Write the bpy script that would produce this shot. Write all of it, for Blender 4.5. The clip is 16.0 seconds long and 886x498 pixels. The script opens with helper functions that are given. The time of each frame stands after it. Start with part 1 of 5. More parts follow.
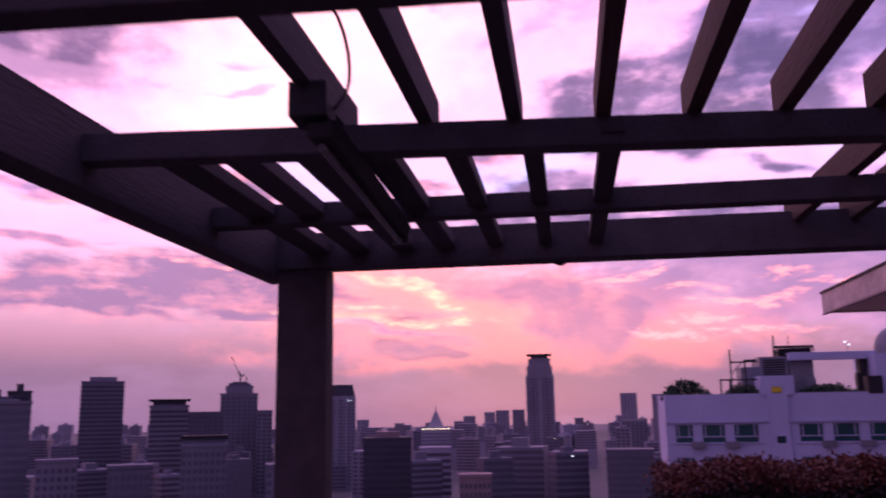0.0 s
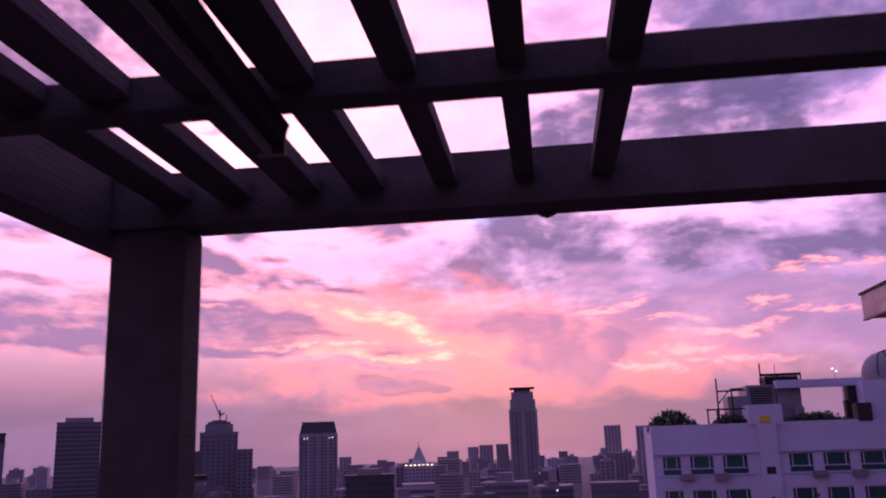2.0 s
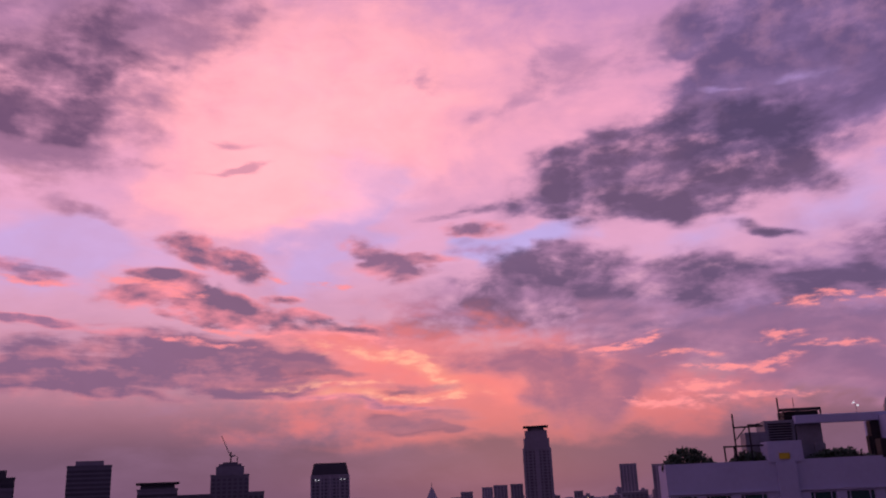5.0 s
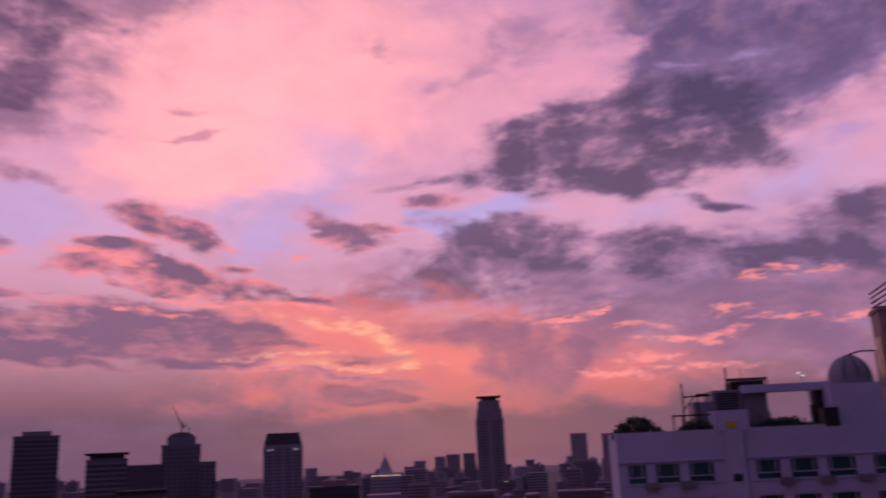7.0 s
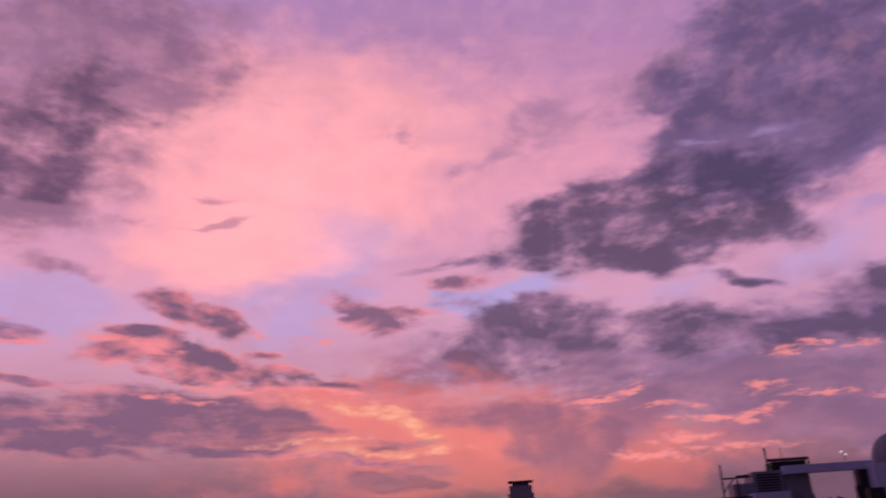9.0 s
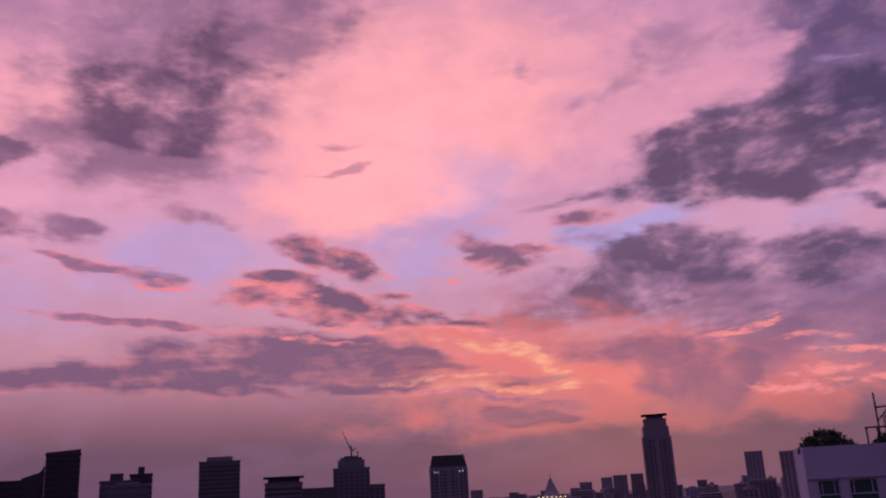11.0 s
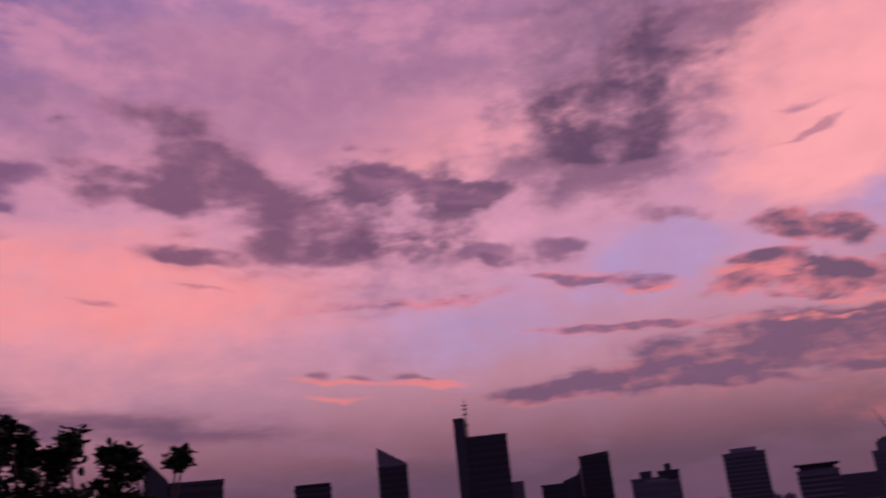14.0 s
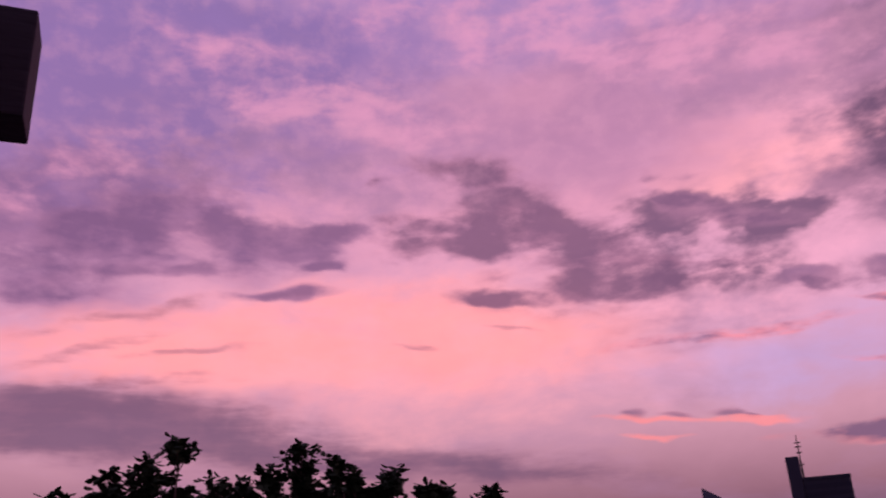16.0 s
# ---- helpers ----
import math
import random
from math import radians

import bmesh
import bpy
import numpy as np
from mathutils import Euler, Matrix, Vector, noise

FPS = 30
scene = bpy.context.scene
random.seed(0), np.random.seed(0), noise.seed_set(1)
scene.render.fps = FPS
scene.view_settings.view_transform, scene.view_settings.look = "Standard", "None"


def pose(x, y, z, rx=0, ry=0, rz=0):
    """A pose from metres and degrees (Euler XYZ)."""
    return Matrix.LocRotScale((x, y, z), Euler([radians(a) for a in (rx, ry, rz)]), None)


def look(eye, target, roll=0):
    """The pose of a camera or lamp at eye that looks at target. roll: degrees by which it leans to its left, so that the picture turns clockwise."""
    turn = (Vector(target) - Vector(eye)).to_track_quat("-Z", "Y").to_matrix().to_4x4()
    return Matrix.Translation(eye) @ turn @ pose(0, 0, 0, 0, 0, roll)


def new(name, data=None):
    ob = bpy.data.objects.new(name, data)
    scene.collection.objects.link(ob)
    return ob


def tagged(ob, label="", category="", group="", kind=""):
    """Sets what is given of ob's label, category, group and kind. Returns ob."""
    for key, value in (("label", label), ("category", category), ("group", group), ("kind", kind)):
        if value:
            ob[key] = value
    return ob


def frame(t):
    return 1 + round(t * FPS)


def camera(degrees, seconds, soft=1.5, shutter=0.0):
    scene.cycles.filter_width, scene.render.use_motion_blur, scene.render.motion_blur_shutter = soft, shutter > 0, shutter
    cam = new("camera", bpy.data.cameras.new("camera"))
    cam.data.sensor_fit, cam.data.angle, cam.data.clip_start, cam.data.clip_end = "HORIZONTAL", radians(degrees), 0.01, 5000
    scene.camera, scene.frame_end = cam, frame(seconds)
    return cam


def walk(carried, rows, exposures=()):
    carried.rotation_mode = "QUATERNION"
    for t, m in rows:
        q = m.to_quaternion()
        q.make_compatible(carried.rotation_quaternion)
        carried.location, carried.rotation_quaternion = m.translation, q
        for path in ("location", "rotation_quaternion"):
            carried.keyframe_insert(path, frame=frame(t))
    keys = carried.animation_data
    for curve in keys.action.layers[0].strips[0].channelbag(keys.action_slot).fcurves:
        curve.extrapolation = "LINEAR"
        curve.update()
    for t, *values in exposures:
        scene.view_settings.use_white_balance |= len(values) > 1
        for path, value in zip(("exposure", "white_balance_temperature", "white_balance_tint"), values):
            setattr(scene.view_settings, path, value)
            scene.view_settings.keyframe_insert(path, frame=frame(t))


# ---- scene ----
cam = camera(54.9, 16.0, soft=2.0, shutter=0.5)

PATH = [
    (0, (1.542, -4.855, 1.644), (1.264, -2.911, 2.021), -0.9),
    (0.5, (1.493, -4.384, 1.642), (1.321, -2.424, 2.002), -0.8),
    (1, (1.48, -3.939, 1.645), (1.247, -1.991, 2.036), -0.6),
    (1.5, (1.442, -3.49, 1.647), (1.212, -1.552, 2.084), -2.2),
    (2, (1.497, -3.029, 1.641), (1.267, -1.095, 2.095), -1.9),
    (2.5, (1.536, -2.592, 1.634), (1.254, -0.668, 2.1), -0.9),
    (3, (1.602, -2.166, 1.641), (1.387, -0.239, 2.134), -1.9),
    (3.5, (1.683, -1.758, 1.655), (1.4, 0.148, 2.192), -1.6),
    (6, (1.936, -0.535, 1.735), (1.704, 1.376, 2.277), -2.9),
    (6.5, (1.912, -0.346, 1.729), (1.648, 1.575, 2.217), -3.3),
    (7, (1.907, -0.259, 1.681), (1.756, 1.679, 2.153), -2.6),
    (7.5, (1.913, -0.311, 1.66), (2.01, 1.625, 2.15), -2.1),
    (8, (1.881, -0.386, 1.658), (2.053, 1.527, 2.213), -2.8),
    (8.5, (1.826, -0.425, 1.647), (1.843, 1.469, 2.29), -3.4),
    (9, (1.762, -0.48, 1.683), (1.565, 1.398, 2.341), -3.4),
    (9.5, (1.71, -0.51, 1.669), (1.382, 1.365, 2.282), -3.2),
    (12, (1.05, -0.262, 1.301), (0.352, 1.537, 1.827), -4.8),
    (12.5, (1.154, -0.107, 1.301), (0.252, 1.59, 1.854), -5.8),
    (13, (1.348, 0.024, 1.336), (0.192, 1.548, 1.92), -4.8),
    (13.5, (1.505, 0.104, 1.386), (0.214, 1.508, 1.989), -5.1),
    (14, (1.617, 0.186, 1.424), (0.215, 1.476, 2.031), -6.0),
    (14.5, (1.701, 0.322, 1.456), (0.098, 1.353, 2.062), -4.7),
    (15, (1.708, 0.452, 1.452), (0.016, 1.295, 2.105), -3.4),
    (15.5, (1.666, 0.5, 1.492), (-0.04, 1.252, 2.216), -2.4),
    (16, (1.633, 0.496, 1.465), (-0.096, 1.175, 2.206), -3.2),
]
walk(cam, [(t, look(eye, target, roll)) for t, eye, target, roll in PATH],
     [(0, 1.14, 5900, 10), (0.6, 1.05, 5900, 10), (2.0, 1.05, 5900, 10), (2.6, .9, 6000, 10), (3.2, .75, 6100, 10), (3.7, .5, 6200, 10), (5.0, .12, 6400, 10), (6.0, 0, 6500, 10), (8.0, .1, 6500, 10), (9.5, -.1, 6500, 10), (12.0, -.08, 6500, 10), (12.5, -.1, 6500, 10), (13.0, -.28, 6500, 10), (13.5, -.38, 6500, 10), (14.0, -.28, 6500, 10), (14.5, -.08, 6500, 10), (15.0, .15, 6500, 10), (15.5, .13, 6480, 10), (16.0, 0.08, 6480, 10)])

# ---- world and light ----
def sky_world():
    world = bpy.data.worlds.new("dusk_sky")
    scene.world = world
    world.use_nodes = True
    nt = world.node_tree
    nt.nodes.clear()
    N = nt.nodes.new

    def put(sock, v):
        if isinstance(v, bpy.types.NodeSocket):
            nt.links.new(v, sock)
        else:
            sock.default_value = v

    def math_(op, a, b=0.0, c=0.0, clamp=False):
        n = N("ShaderNodeMath")
        n.operation, n.use_clamp = op, clamp
        put(n.inputs[0], a), put(n.inputs[1], b), put(n.inputs[2], c)
        return n.outputs[0]

    def vec(op, a, b=(0, 0, 0)):
        n = N("ShaderNodeVectorMath")
        n.operation = op
        put(n.inputs[0], a), put(n.inputs[1], b)
        return n.outputs[0]

    def mix(f, a, b):
        n = N("ShaderNodeMix")
        n.data_type = "RGBA"
        put(n.inputs["Factor"], f)
        put(n.inputs[6], a if isinstance(a, bpy.types.NodeSocket) else (*a, 1))
        put(n.inputs[7], b if isinstance(b, bpy.types.NodeSocket) else (*b, 1))
        return n.outputs[2]

    def noise_(v, scale, detail, rough=0.55, distort=0.0):
        n = N("ShaderNodeTexNoise")
        n.noise_dimensions = "3D"
        put(n.inputs["Vector"], v)
        n.inputs["Scale"].default_value, n.inputs["Detail"].default_value = scale, detail
        n.inputs["Roughness"].default_value, n.inputs["Distortion"].default_value = rough, distort
        return n

    # azimuth (degrees, clockwise from +y) and elevation of every direction of the sky
    tc = N("ShaderNodeTexCoord")
    sep = N("ShaderNodeSeparateXYZ")
    nt.links.new(tc.outputs["Generated"], sep.inputs[0])
    az = math_("MULTIPLY", math_("ARCTAN2", sep.outputs[0], sep.outputs[1]), 57.29578)
    el = math_("MULTIPLY", math_("ARCSINE", sep.outputs[2]), 57.29578)
    flat = N("ShaderNodeCombineXYZ")
    put(flat.inputs[0], az), put(flat.inputs[1], el)
    P = flat.outputs[0]
    # ragged cloud edges: the sky plane is warped at two scales, flatter towards the horizon
    Q = vec("MULTIPLY", P, (0.45, 1.0, 1.0))
    w1 = noise_(Q, 0.16, 2, 0.5).outputs["Color"]
    w2 = noise_(Q, 0.50, 2, 0.5).outputs["Color"]
    slow = vec("MULTIPLY", vec("SUBTRACT", w1, (0.5, 0.5, 0.5)), (6.5, 3.0, 0.0))
    warp = vec("ADD", slow, vec("MULTIPLY", vec("SUBTRACT", w2, (0.5, 0.5, 0.5)), (7.0, 3.4, 0.0)))
    PW = vec("ADD", P, warp)
    PS = vec("ADD", P, vec("MULTIPLY", warp, (0.45, 0.35, 0.0)))
    PT = vec("ADD", P, slow)
    fine = noise_(vec("MULTIPLY", PT, (0.42, 1.15, 1.0)), 0.42, 8, 0.62, 0.0).outputs["Fac"]
    grain = noise_(vec("MULTIPLY", PT, (0.55, 1.2, 1.0)), 1.5, 6, 0.6).outputs["Fac"]
    puff = noise_(vec("MULTIPLY", PT, (0.80, 1.1, 1.0)), 0.40, 7, 0.55, 0.0).outputs["Fac"]
    tex = math_("ADD", math_("MULTIPLY", fine, 0.32), math_("ADD", math_("MULTIPLY", puff, 0.53), math_("MULTIPLY", grain, 0.15)))
    broad = noise_(vec("MULTIPLY", PT, (0.4, 1.0, 1.0)), 0.2, 6, 0.6).outputs["Fac"]

    def ramp(v, lo, hi, stops):
        n = N("ShaderNodeValToRGB")
        put(n.inputs[0], math_("DIVIDE", math_("SUBTRACT", v, lo), hi - lo, clamp=True))
        while len(n.color_ramp.elements) < len(stops):
            n.color_ramp.elements.new(0.5)
        for e, (p, c) in zip(n.color_ramp.elements, stops):
            e.position, e.color = (p - lo) / (hi - lo), (*c, 1)
        return n.outputs["Color"]

    glow = ramp(el, -10, 90, [(-10, (.08, .045, .08)), (-1, (.12, .07, .13)), (1.2, (.125, .068, .130)), (2.8, (.16, .078, .135)), (4.6, (.29, .125, .186)),
                              (9, (.60, .285, .39)), (15, (.70, .345, .53)), (24, (.80, .34, .50)), (31, (.50, .24, .46)), (40, (.37, .22, .48)), (60, (.28, .20, .46)), (90, (.20, .16, .38))])
    dusk = ramp(el, -10, 90, [(-10, (.06, .04, .07)), (0, (.07, .05, .09)), (8, (.10, .07, .14)), (30, (.13, .10, .22)), (90, (.16, .13, .32))])
    west = math_("ADD", math_("MULTIPLY", sep.outputs[1], 0.8), math_("MULTIPLY", sep.outputs[0], -0.45))
    col = mix(math_("MULTIPLY_ADD", west, 1.3, 0.75, clamp=True), dusk, glow)

    def blot(a, e, ra, re, tilt=0.0, warped=True):
        """How far inside an oval of the sky: 1 at its middle, 0 at its rim."""
        n = N("ShaderNodeMapping")
        n.vector_type = "TEXTURE"
        put(n.inputs["Vector"], PW if warped else PS)
        n.inputs["Location"].default_value = (a, e, 0)
        n.inputs["Rotation"].default_value = (0, 0, radians(tilt))
        n.inputs["Scale"].default_value = (ra, re, 1)
        g = N("ShaderNodeTexGradient")
        g.gradient_type = "SPHERICAL"
        nt.links.new(n.outputs[0], g.inputs[0])
        return g.outputs["Fac"]

    def join(blots):
        total = blots[0]
        for b in blots[1:]:
            total = math_("ADD", total, b)
        return math_("MINIMUM", total, 1.0)

    def step(v, lo, hi, top=1.0):
        n = N("ShaderNodeMapRange")
        n.interpolation_type = "SMOOTHSTEP"
        put(n.inputs["Value"], v)
        n.inputs["From Min"].default_value, n.inputs["From Max"].default_value = lo, hi
        n.inputs["To Max"].default_value = top
        return n.outputs[0]

    def torn(blots, thin):
        """The ovals joined, their rims torn by the fine texture."""
        b = join(blots)
        reach = math_("MULTIPLY", math_("MULTIPLY", b, 3.2, clamp=True), math_("MULTIPLY_ADD", b, -0.45, 1.0))
        return math_("ADD", math_("SUBTRACT", b, 0.08), math_("MULTIPLY", math_("MULTIPLY", math_("SUBTRACT", tex, 0.5), thin * 3.3), reach))

    def patch(under, blots, tone, thin, gain, strength):
        return mix(step(torn(blots, thin), 0.05, 0.05 + gain, strength), under, tone)

    def lobe(v, lo, mid0, mid1, hi):
        return math_("MULTIPLY", step(v, lo, mid0), math_("SUBTRACT", 1.0, step(v, mid1, hi)))

    # a general mottling
    col = mix(math_("MULTIPLY", math_("SUBTRACT", broad, 0.50, clamp=True), 1.8, clamp=True), col, (.40, .21, .38))
    # bright and clear patches
    col = patch(col, [blot(-11.9, 26.8, 25.3, 10.2), blot(-21.9, 18.5, 14.7, 4.3, 10), blot(-19.3, 26.2, 15.6, 9.1), blot(-45.8, 23.9, 11.7, 3.2)], (1.02, 0.41, 0.46), 0.5, 1.0, 0.85)
    col = patch(col, [blot(-69.8, 15.3, 31.2, 9.1), blot(-43.9, 25.4, 15.5, 4.8), blot(-84.8, 14.8, 11.1, 3.2)], (1.0, 0.385, 0.43), 0.5, 1.0, 0.9)
    col = patch(col, [blot(-12.5, 20.1, 6.3, 5.4, -40), blot(-16.5, 15.3, 5.6, 3.8), blot(-32.3, 15.5, 7.2, 3.2), blot(19.8, 16.7, 6.2, 4.3), blot(9.1, 15.2, 6.7, 1.6), blot(-46.2, 12.3, 18.1, 4.0), blot(-31.9, 16.1, 8.4, 3.2), blot(-14.3, 17.9, 3.4, 5.9, -30)], (0.5, 0.36, 0.69), 0.55, 1.25, 0.8)
    col = patch(col, [blot(-1.2, 16.0, 7.3, 1.4, 4), blot(18.4, 24.0, 3.5, 0.9, 0, False), blot(20.4, 22.1, 2.9, 1.1), blot(-4.4, 14.5, 3.3, 1.6)], (0.43, 0.37, 0.74), 0.5, 0.7, 0.8)
    col = patch(col, [blot(-92.0, 31.1, 20.7, 8.1), blot(-94.5, 26.2, 7.8, 7.0), blot(-78.2, 35.2, 19.7, 4.3), blot(-92.4, 31.5, 18.9, 10.7)], (0.25, 0.15, 0.39), 0.9, 0.9, 0.85)
    col = patch(col, [blot(-40.2, 27.1, 16.9, 10.2), blot(-48.3, 17.4, 14.6, 3.2), blot(-60.7, 31.1, 13.8, 4.8)], (1.08, 0.46, 0.62), 0.6, 1.2, 0.75)
    col = patch(col, [blot(-89.7, 21.6, 20.8, 4.8), blot(-93.2, 17.4, 9.0, 3.2)], (0.32, 0.15, 0.31), 0.9, 1.1, 0.7)
    col = patch(col, [blot(-90.6, 11.4, 20.8, 3.2)], (0.4, 0.165, 0.25), 0.9, 1.1, 0.6)
    col = patch(col, [blot(-82.9, 29.0, 25.8, 9.1)], (0.27, 0.15, 0.36), 0.8, 0.9, 0.7)
    col = patch(col, [blot(-60.3, 34.7, 16.3, 3.2), blot(-45.9, 31.2, 8.8, 4.8)], (0.42, 0.23, 0.47), 1.6, 0.6, 0.35)
    col = patch(col, [blot(-16.6, 24.2, 15.3, 9.1), blot(-21.3, 19.2, 9.1, 3.8)], (1.22, 0.48, 0.52), 0.4, 1.0, 0.8)
    col = patch(col, [blot(-59.8, 29.1, 25.8, 9.1), blot(-47.1, 31.5, 16.4, 4.3)], (0.40, 0.18, 0.33), 0.8, 0.85, 0.6)
    # the glow of the set sun
    col = patch(col, [blot(-9.0, 7.1, 17.3, 2.8), blot(-0.0, 6.9, 7.6, 2.3), blot(-15.8, 9.3, 10.9, 2.1), blot(2.8, 8.7, 8.1, 1.9, 10)], (0.97, 0.235, 0.22), 0.7, 1.1, 0.85)
    col = patch(col, [blot(-10.5, 8.4, 7.1, 0.8, -12, False), blot(-12.8, 6.2, 10.8, 0.6, 0, False), blot(-7.9, 7.3, 3.2, 0.9, -20, False)], (1.0, 0.42, 0.27), 1.0, 0.8, 0.75)
    col = patch(col, [blot(-10.7, 3.0, 10.8, 0.4, 0, False)], (0.62, 0.16, 0.17), 0.9, 1.0, 0.45)
    # the great grey-violet cloud and the bodies of cloud: rounded billows, grey above, lit on their undersides
    PC = vec("ADD", P, vec("ADD", vec("MULTIPLY", vec("SUBTRACT", w1, (0.5, 0.5, 0.5)), (3.0, 1.2, 0.0)), vec("MULTIPLY", vec("SUBTRACT", w2, (0.5, 0.5, 0.5)), (3.4, 1.6, 0.0))))
    PN = vec("ADD", P, vec("MULTIPLY", slow, (0.4, 0.4, 0.0)))

    def billow(drop):
        """Heaped cloud texture, read some way below each direction."""
        return noise_(vec("MULTIPLY", vec("ADD", PN, (0.0, -drop, 0.0)), (0.50, 1.0, 1.0)), 0.50, 6, 0.50).outputs["Fac"]

    heap = math_("SUBTRACT", billow(0.0), 0.5)
    relief = math_("SUBTRACT", heap, math_("SUBTRACT", billow(0.6), 0.5))
    crumb = math_("SUBTRACT", noise_(vec("MULTIPLY", PN, (0.55, 1.1, 1.0)), 1.7, 4, 0.5).outputs["Fac"], 0.5)
    wisp = math_("SUBTRACT", noise_(vec("MULTIPLY", PN, (0.20, 1.3, 1.0)), 1.0, 6, 0.58).outputs["Fac"], 0.5)
    fleck = math_("SUBTRACT", noise_(vec("MULTIPLY", PN, (0.40, 1.2, 1.0)), 1.9, 6, 0.6).outputs["Fac"], 0.5)
    heap_crumb = math_("MULTIPLY_ADD", crumb, 0.24, heap)
    wisp_crumb = math_("MULTIPLY_ADD", crumb, 0.25, wisp)

    def oval(a, e, ra, re, tilt):
        n = N("ShaderNodeMapping")
        n.vector_type = "TEXTURE"
        put(n.inputs["Vector"], PC)
        n.inputs["Location"].default_value = (a, e, 0)
        n.inputs["Rotation"].default_value = (0, 0, radians(tilt))
        n.inputs["Scale"].default_value = (ra, re, 1)
        g = N("ShaderNodeTexGradient")
        g.gradient_type = "SPHERICAL"
        nt.links.new(n.outputs[0], g.inputs[0])
        return g.outputs["Fac"]

    def heaped(under, ovals, core, rim, ragged=2.0, soft=0.4, strength=0.9, lit=2.0, depth=1.3, streaky=0.0):
        """Cloud within ovals: ragged edges, a dense core, a lit or thin rim."""
        d = join([oval(*o) for o in ovals])
        if ragged > 2.3:
            n = math_("MULTIPLY", fleck, ragged * 1.6)
        else:
            n = math_("ADD", math_("MULTIPLY", heap_crumb, ragged * 1.7 * (1 - streaky)), math_("MULTIPLY", wisp_crumb, ragged * 1.7 * streaky))
        e = math_("ADD", math_("MULTIPLY_ADD", d, 0.95, -0.12), math_("MULTIPLY", n, math_("MULTIPLY", d, 2.2, clamp=True)))
        body = math_("ADD", math_("MULTIPLY_ADD", e, depth * 0.75, 0.10), math_("ADD", math_("MULTIPLY", relief, -lit), math_("MULTIPLY", heap_crumb, 0.5)), clamp=True)
        return mix(step(e, -0.06, soft + 0.25, strength), under, mix(body, rim, core))

    # thin veils behind, and the coral light on them
    col = heaped(col, [(-79.2, 16.0, 26.8, 6.24, 3), (-64.4, 15.5, 17.7, 5.35, -4), (-90.7, 15.1, 12.3, 3.18, 2)], (1.10, .36, .38), (1.0, .37, .44), 0.7, 0.9, 0.85, 0.0)
    col = heaped(col, [(-33.5, 28.0, 15.0, 9.68, 7), (-36.0, 21.9, 10.2, 3.99, 7), (-28.2, 32.1, 14.3, 4.88, 6)], (.25, .118, .225), (.44, .20, .32), 1.1, 0.6, 0.85)
    col = heaped(col, [(-96.1, 21.3, 12.0, 6.66, 6), (-91.7, 25.3, 15.2, 5.04, 6)], (.23, .112, .26), (.40, .18, .35), 1.0, 0.6, 0.88)
    col = heaped(col, [(-37.3, 28.5, 16.7, 6.43, 0), (-49.6, 20.4, 12.3, 5.83, 3), (-43.2, 30.7, 14.1, 3.96, 3), (-51.5, 15.1, 8.9, 2.67, 1), (-76.1, 27.2, 22.1, 8.67, 3)], (.37, .185, .33), (.62, .28, .42), 1.6, 0.9, 0.55)
    col = heaped(col, [(21.8, 26.3, 13.4, 8.21, -9), (27.6, 26.9, 9.2, 7.03, -12), (14.7, 23.2, 10.0, 4.78, -6), (22.4, 11.2, 14.7, 5.17, -6), (13.0, 9.5, 21.6, 4.35, -4), (24.6, 7.4, 9.4, 4.12, -5), (18.6, 27.4, 9.7, 7.36, -15)], (.22, .13, .30), (.40, .22, .44), 0.9, 0.5, 0.9)
    # the great cloud: a paler upper body, a dense lower lobe
    col = heaped(col, [(20.5, 25.4, 11.9, 7.84, -8), (23.2, 27.8, 12.9, 5.39, -10), (14.9, 29.0, 3.5, 2.76, -7), (15.0, 22.8, 9.3, 4.83, 13), (18.7, 27.7, 9.8, 6.91, -15), (13.7, 25.1, 7.1, 4.54, -12), (11.9, 27.6, 4.2, 2.27, -12)], (.125, .076, .185), (.25, .145, .32), 1.2, 0.5, 0.92, 2.0, 1.2)
    col = heaped(col, [(9.6, 20.3, 14.7, 4.50, 4), (5.1, 19.6, 9.8, 3.24, -3), (13.7, 21.3, 9.4, 4.08, 10), (16.1, 18.4, 5.9, 2.22, -6), (9.7, 17.1, 5.0, 1.67, -4), (-0.6, 17.6, 5.0, 1.08, -9), (-6.0, 18.2, 3.5, 0.63, 12), (14.6, 15.1, 4.3, 0.49, -11), (3.1, 21.0, 3.9, 1.87, 17)], (.082, .052, .125), (.27, .15, .32), 1.4, 0.65, 0.92, 1.6, 1.25)
    col = heaped(col, [(17.5, 24.0, 3.3, 0.57, 2), (22.6, 18.2, 3.1, 0.94, -8), (12.7, 24.0, 2.3, 0.43, -5)], (.42, .27, .58), (.42, .27, .55), 1.8, 0.7, 0.6, 0.0)
    col = heaped(col, [(3.8, 26.6, 6.3, 3.38, 20), (8.1, 27.8, 4.1, 2.35, -4), (0.5, 27.4, 3.5, 1.89, -1), (-8.9, 26.8, 3.3, 1.85, 3), (-2.4, 24.8, 4.5, 1.45, 28)], (.34, .17, .32), (.62, .29, .45), 1.9, 0.9, 0.6)
    # its lower companions, on a violet veil
    col = heaped(col, [(3.9, 11.9, 16.0, 3.93, -2), (15.0, 10.5, 16.5, 4.34, -4), (24.1, 11.0, 10.6, 3.72, -6), (-3.7, 11.4, 10.5, 2.43, -1)], (.25, .135, .28), (.50, .25, .44), 1.5, 0.8, 0.78, 1.5)
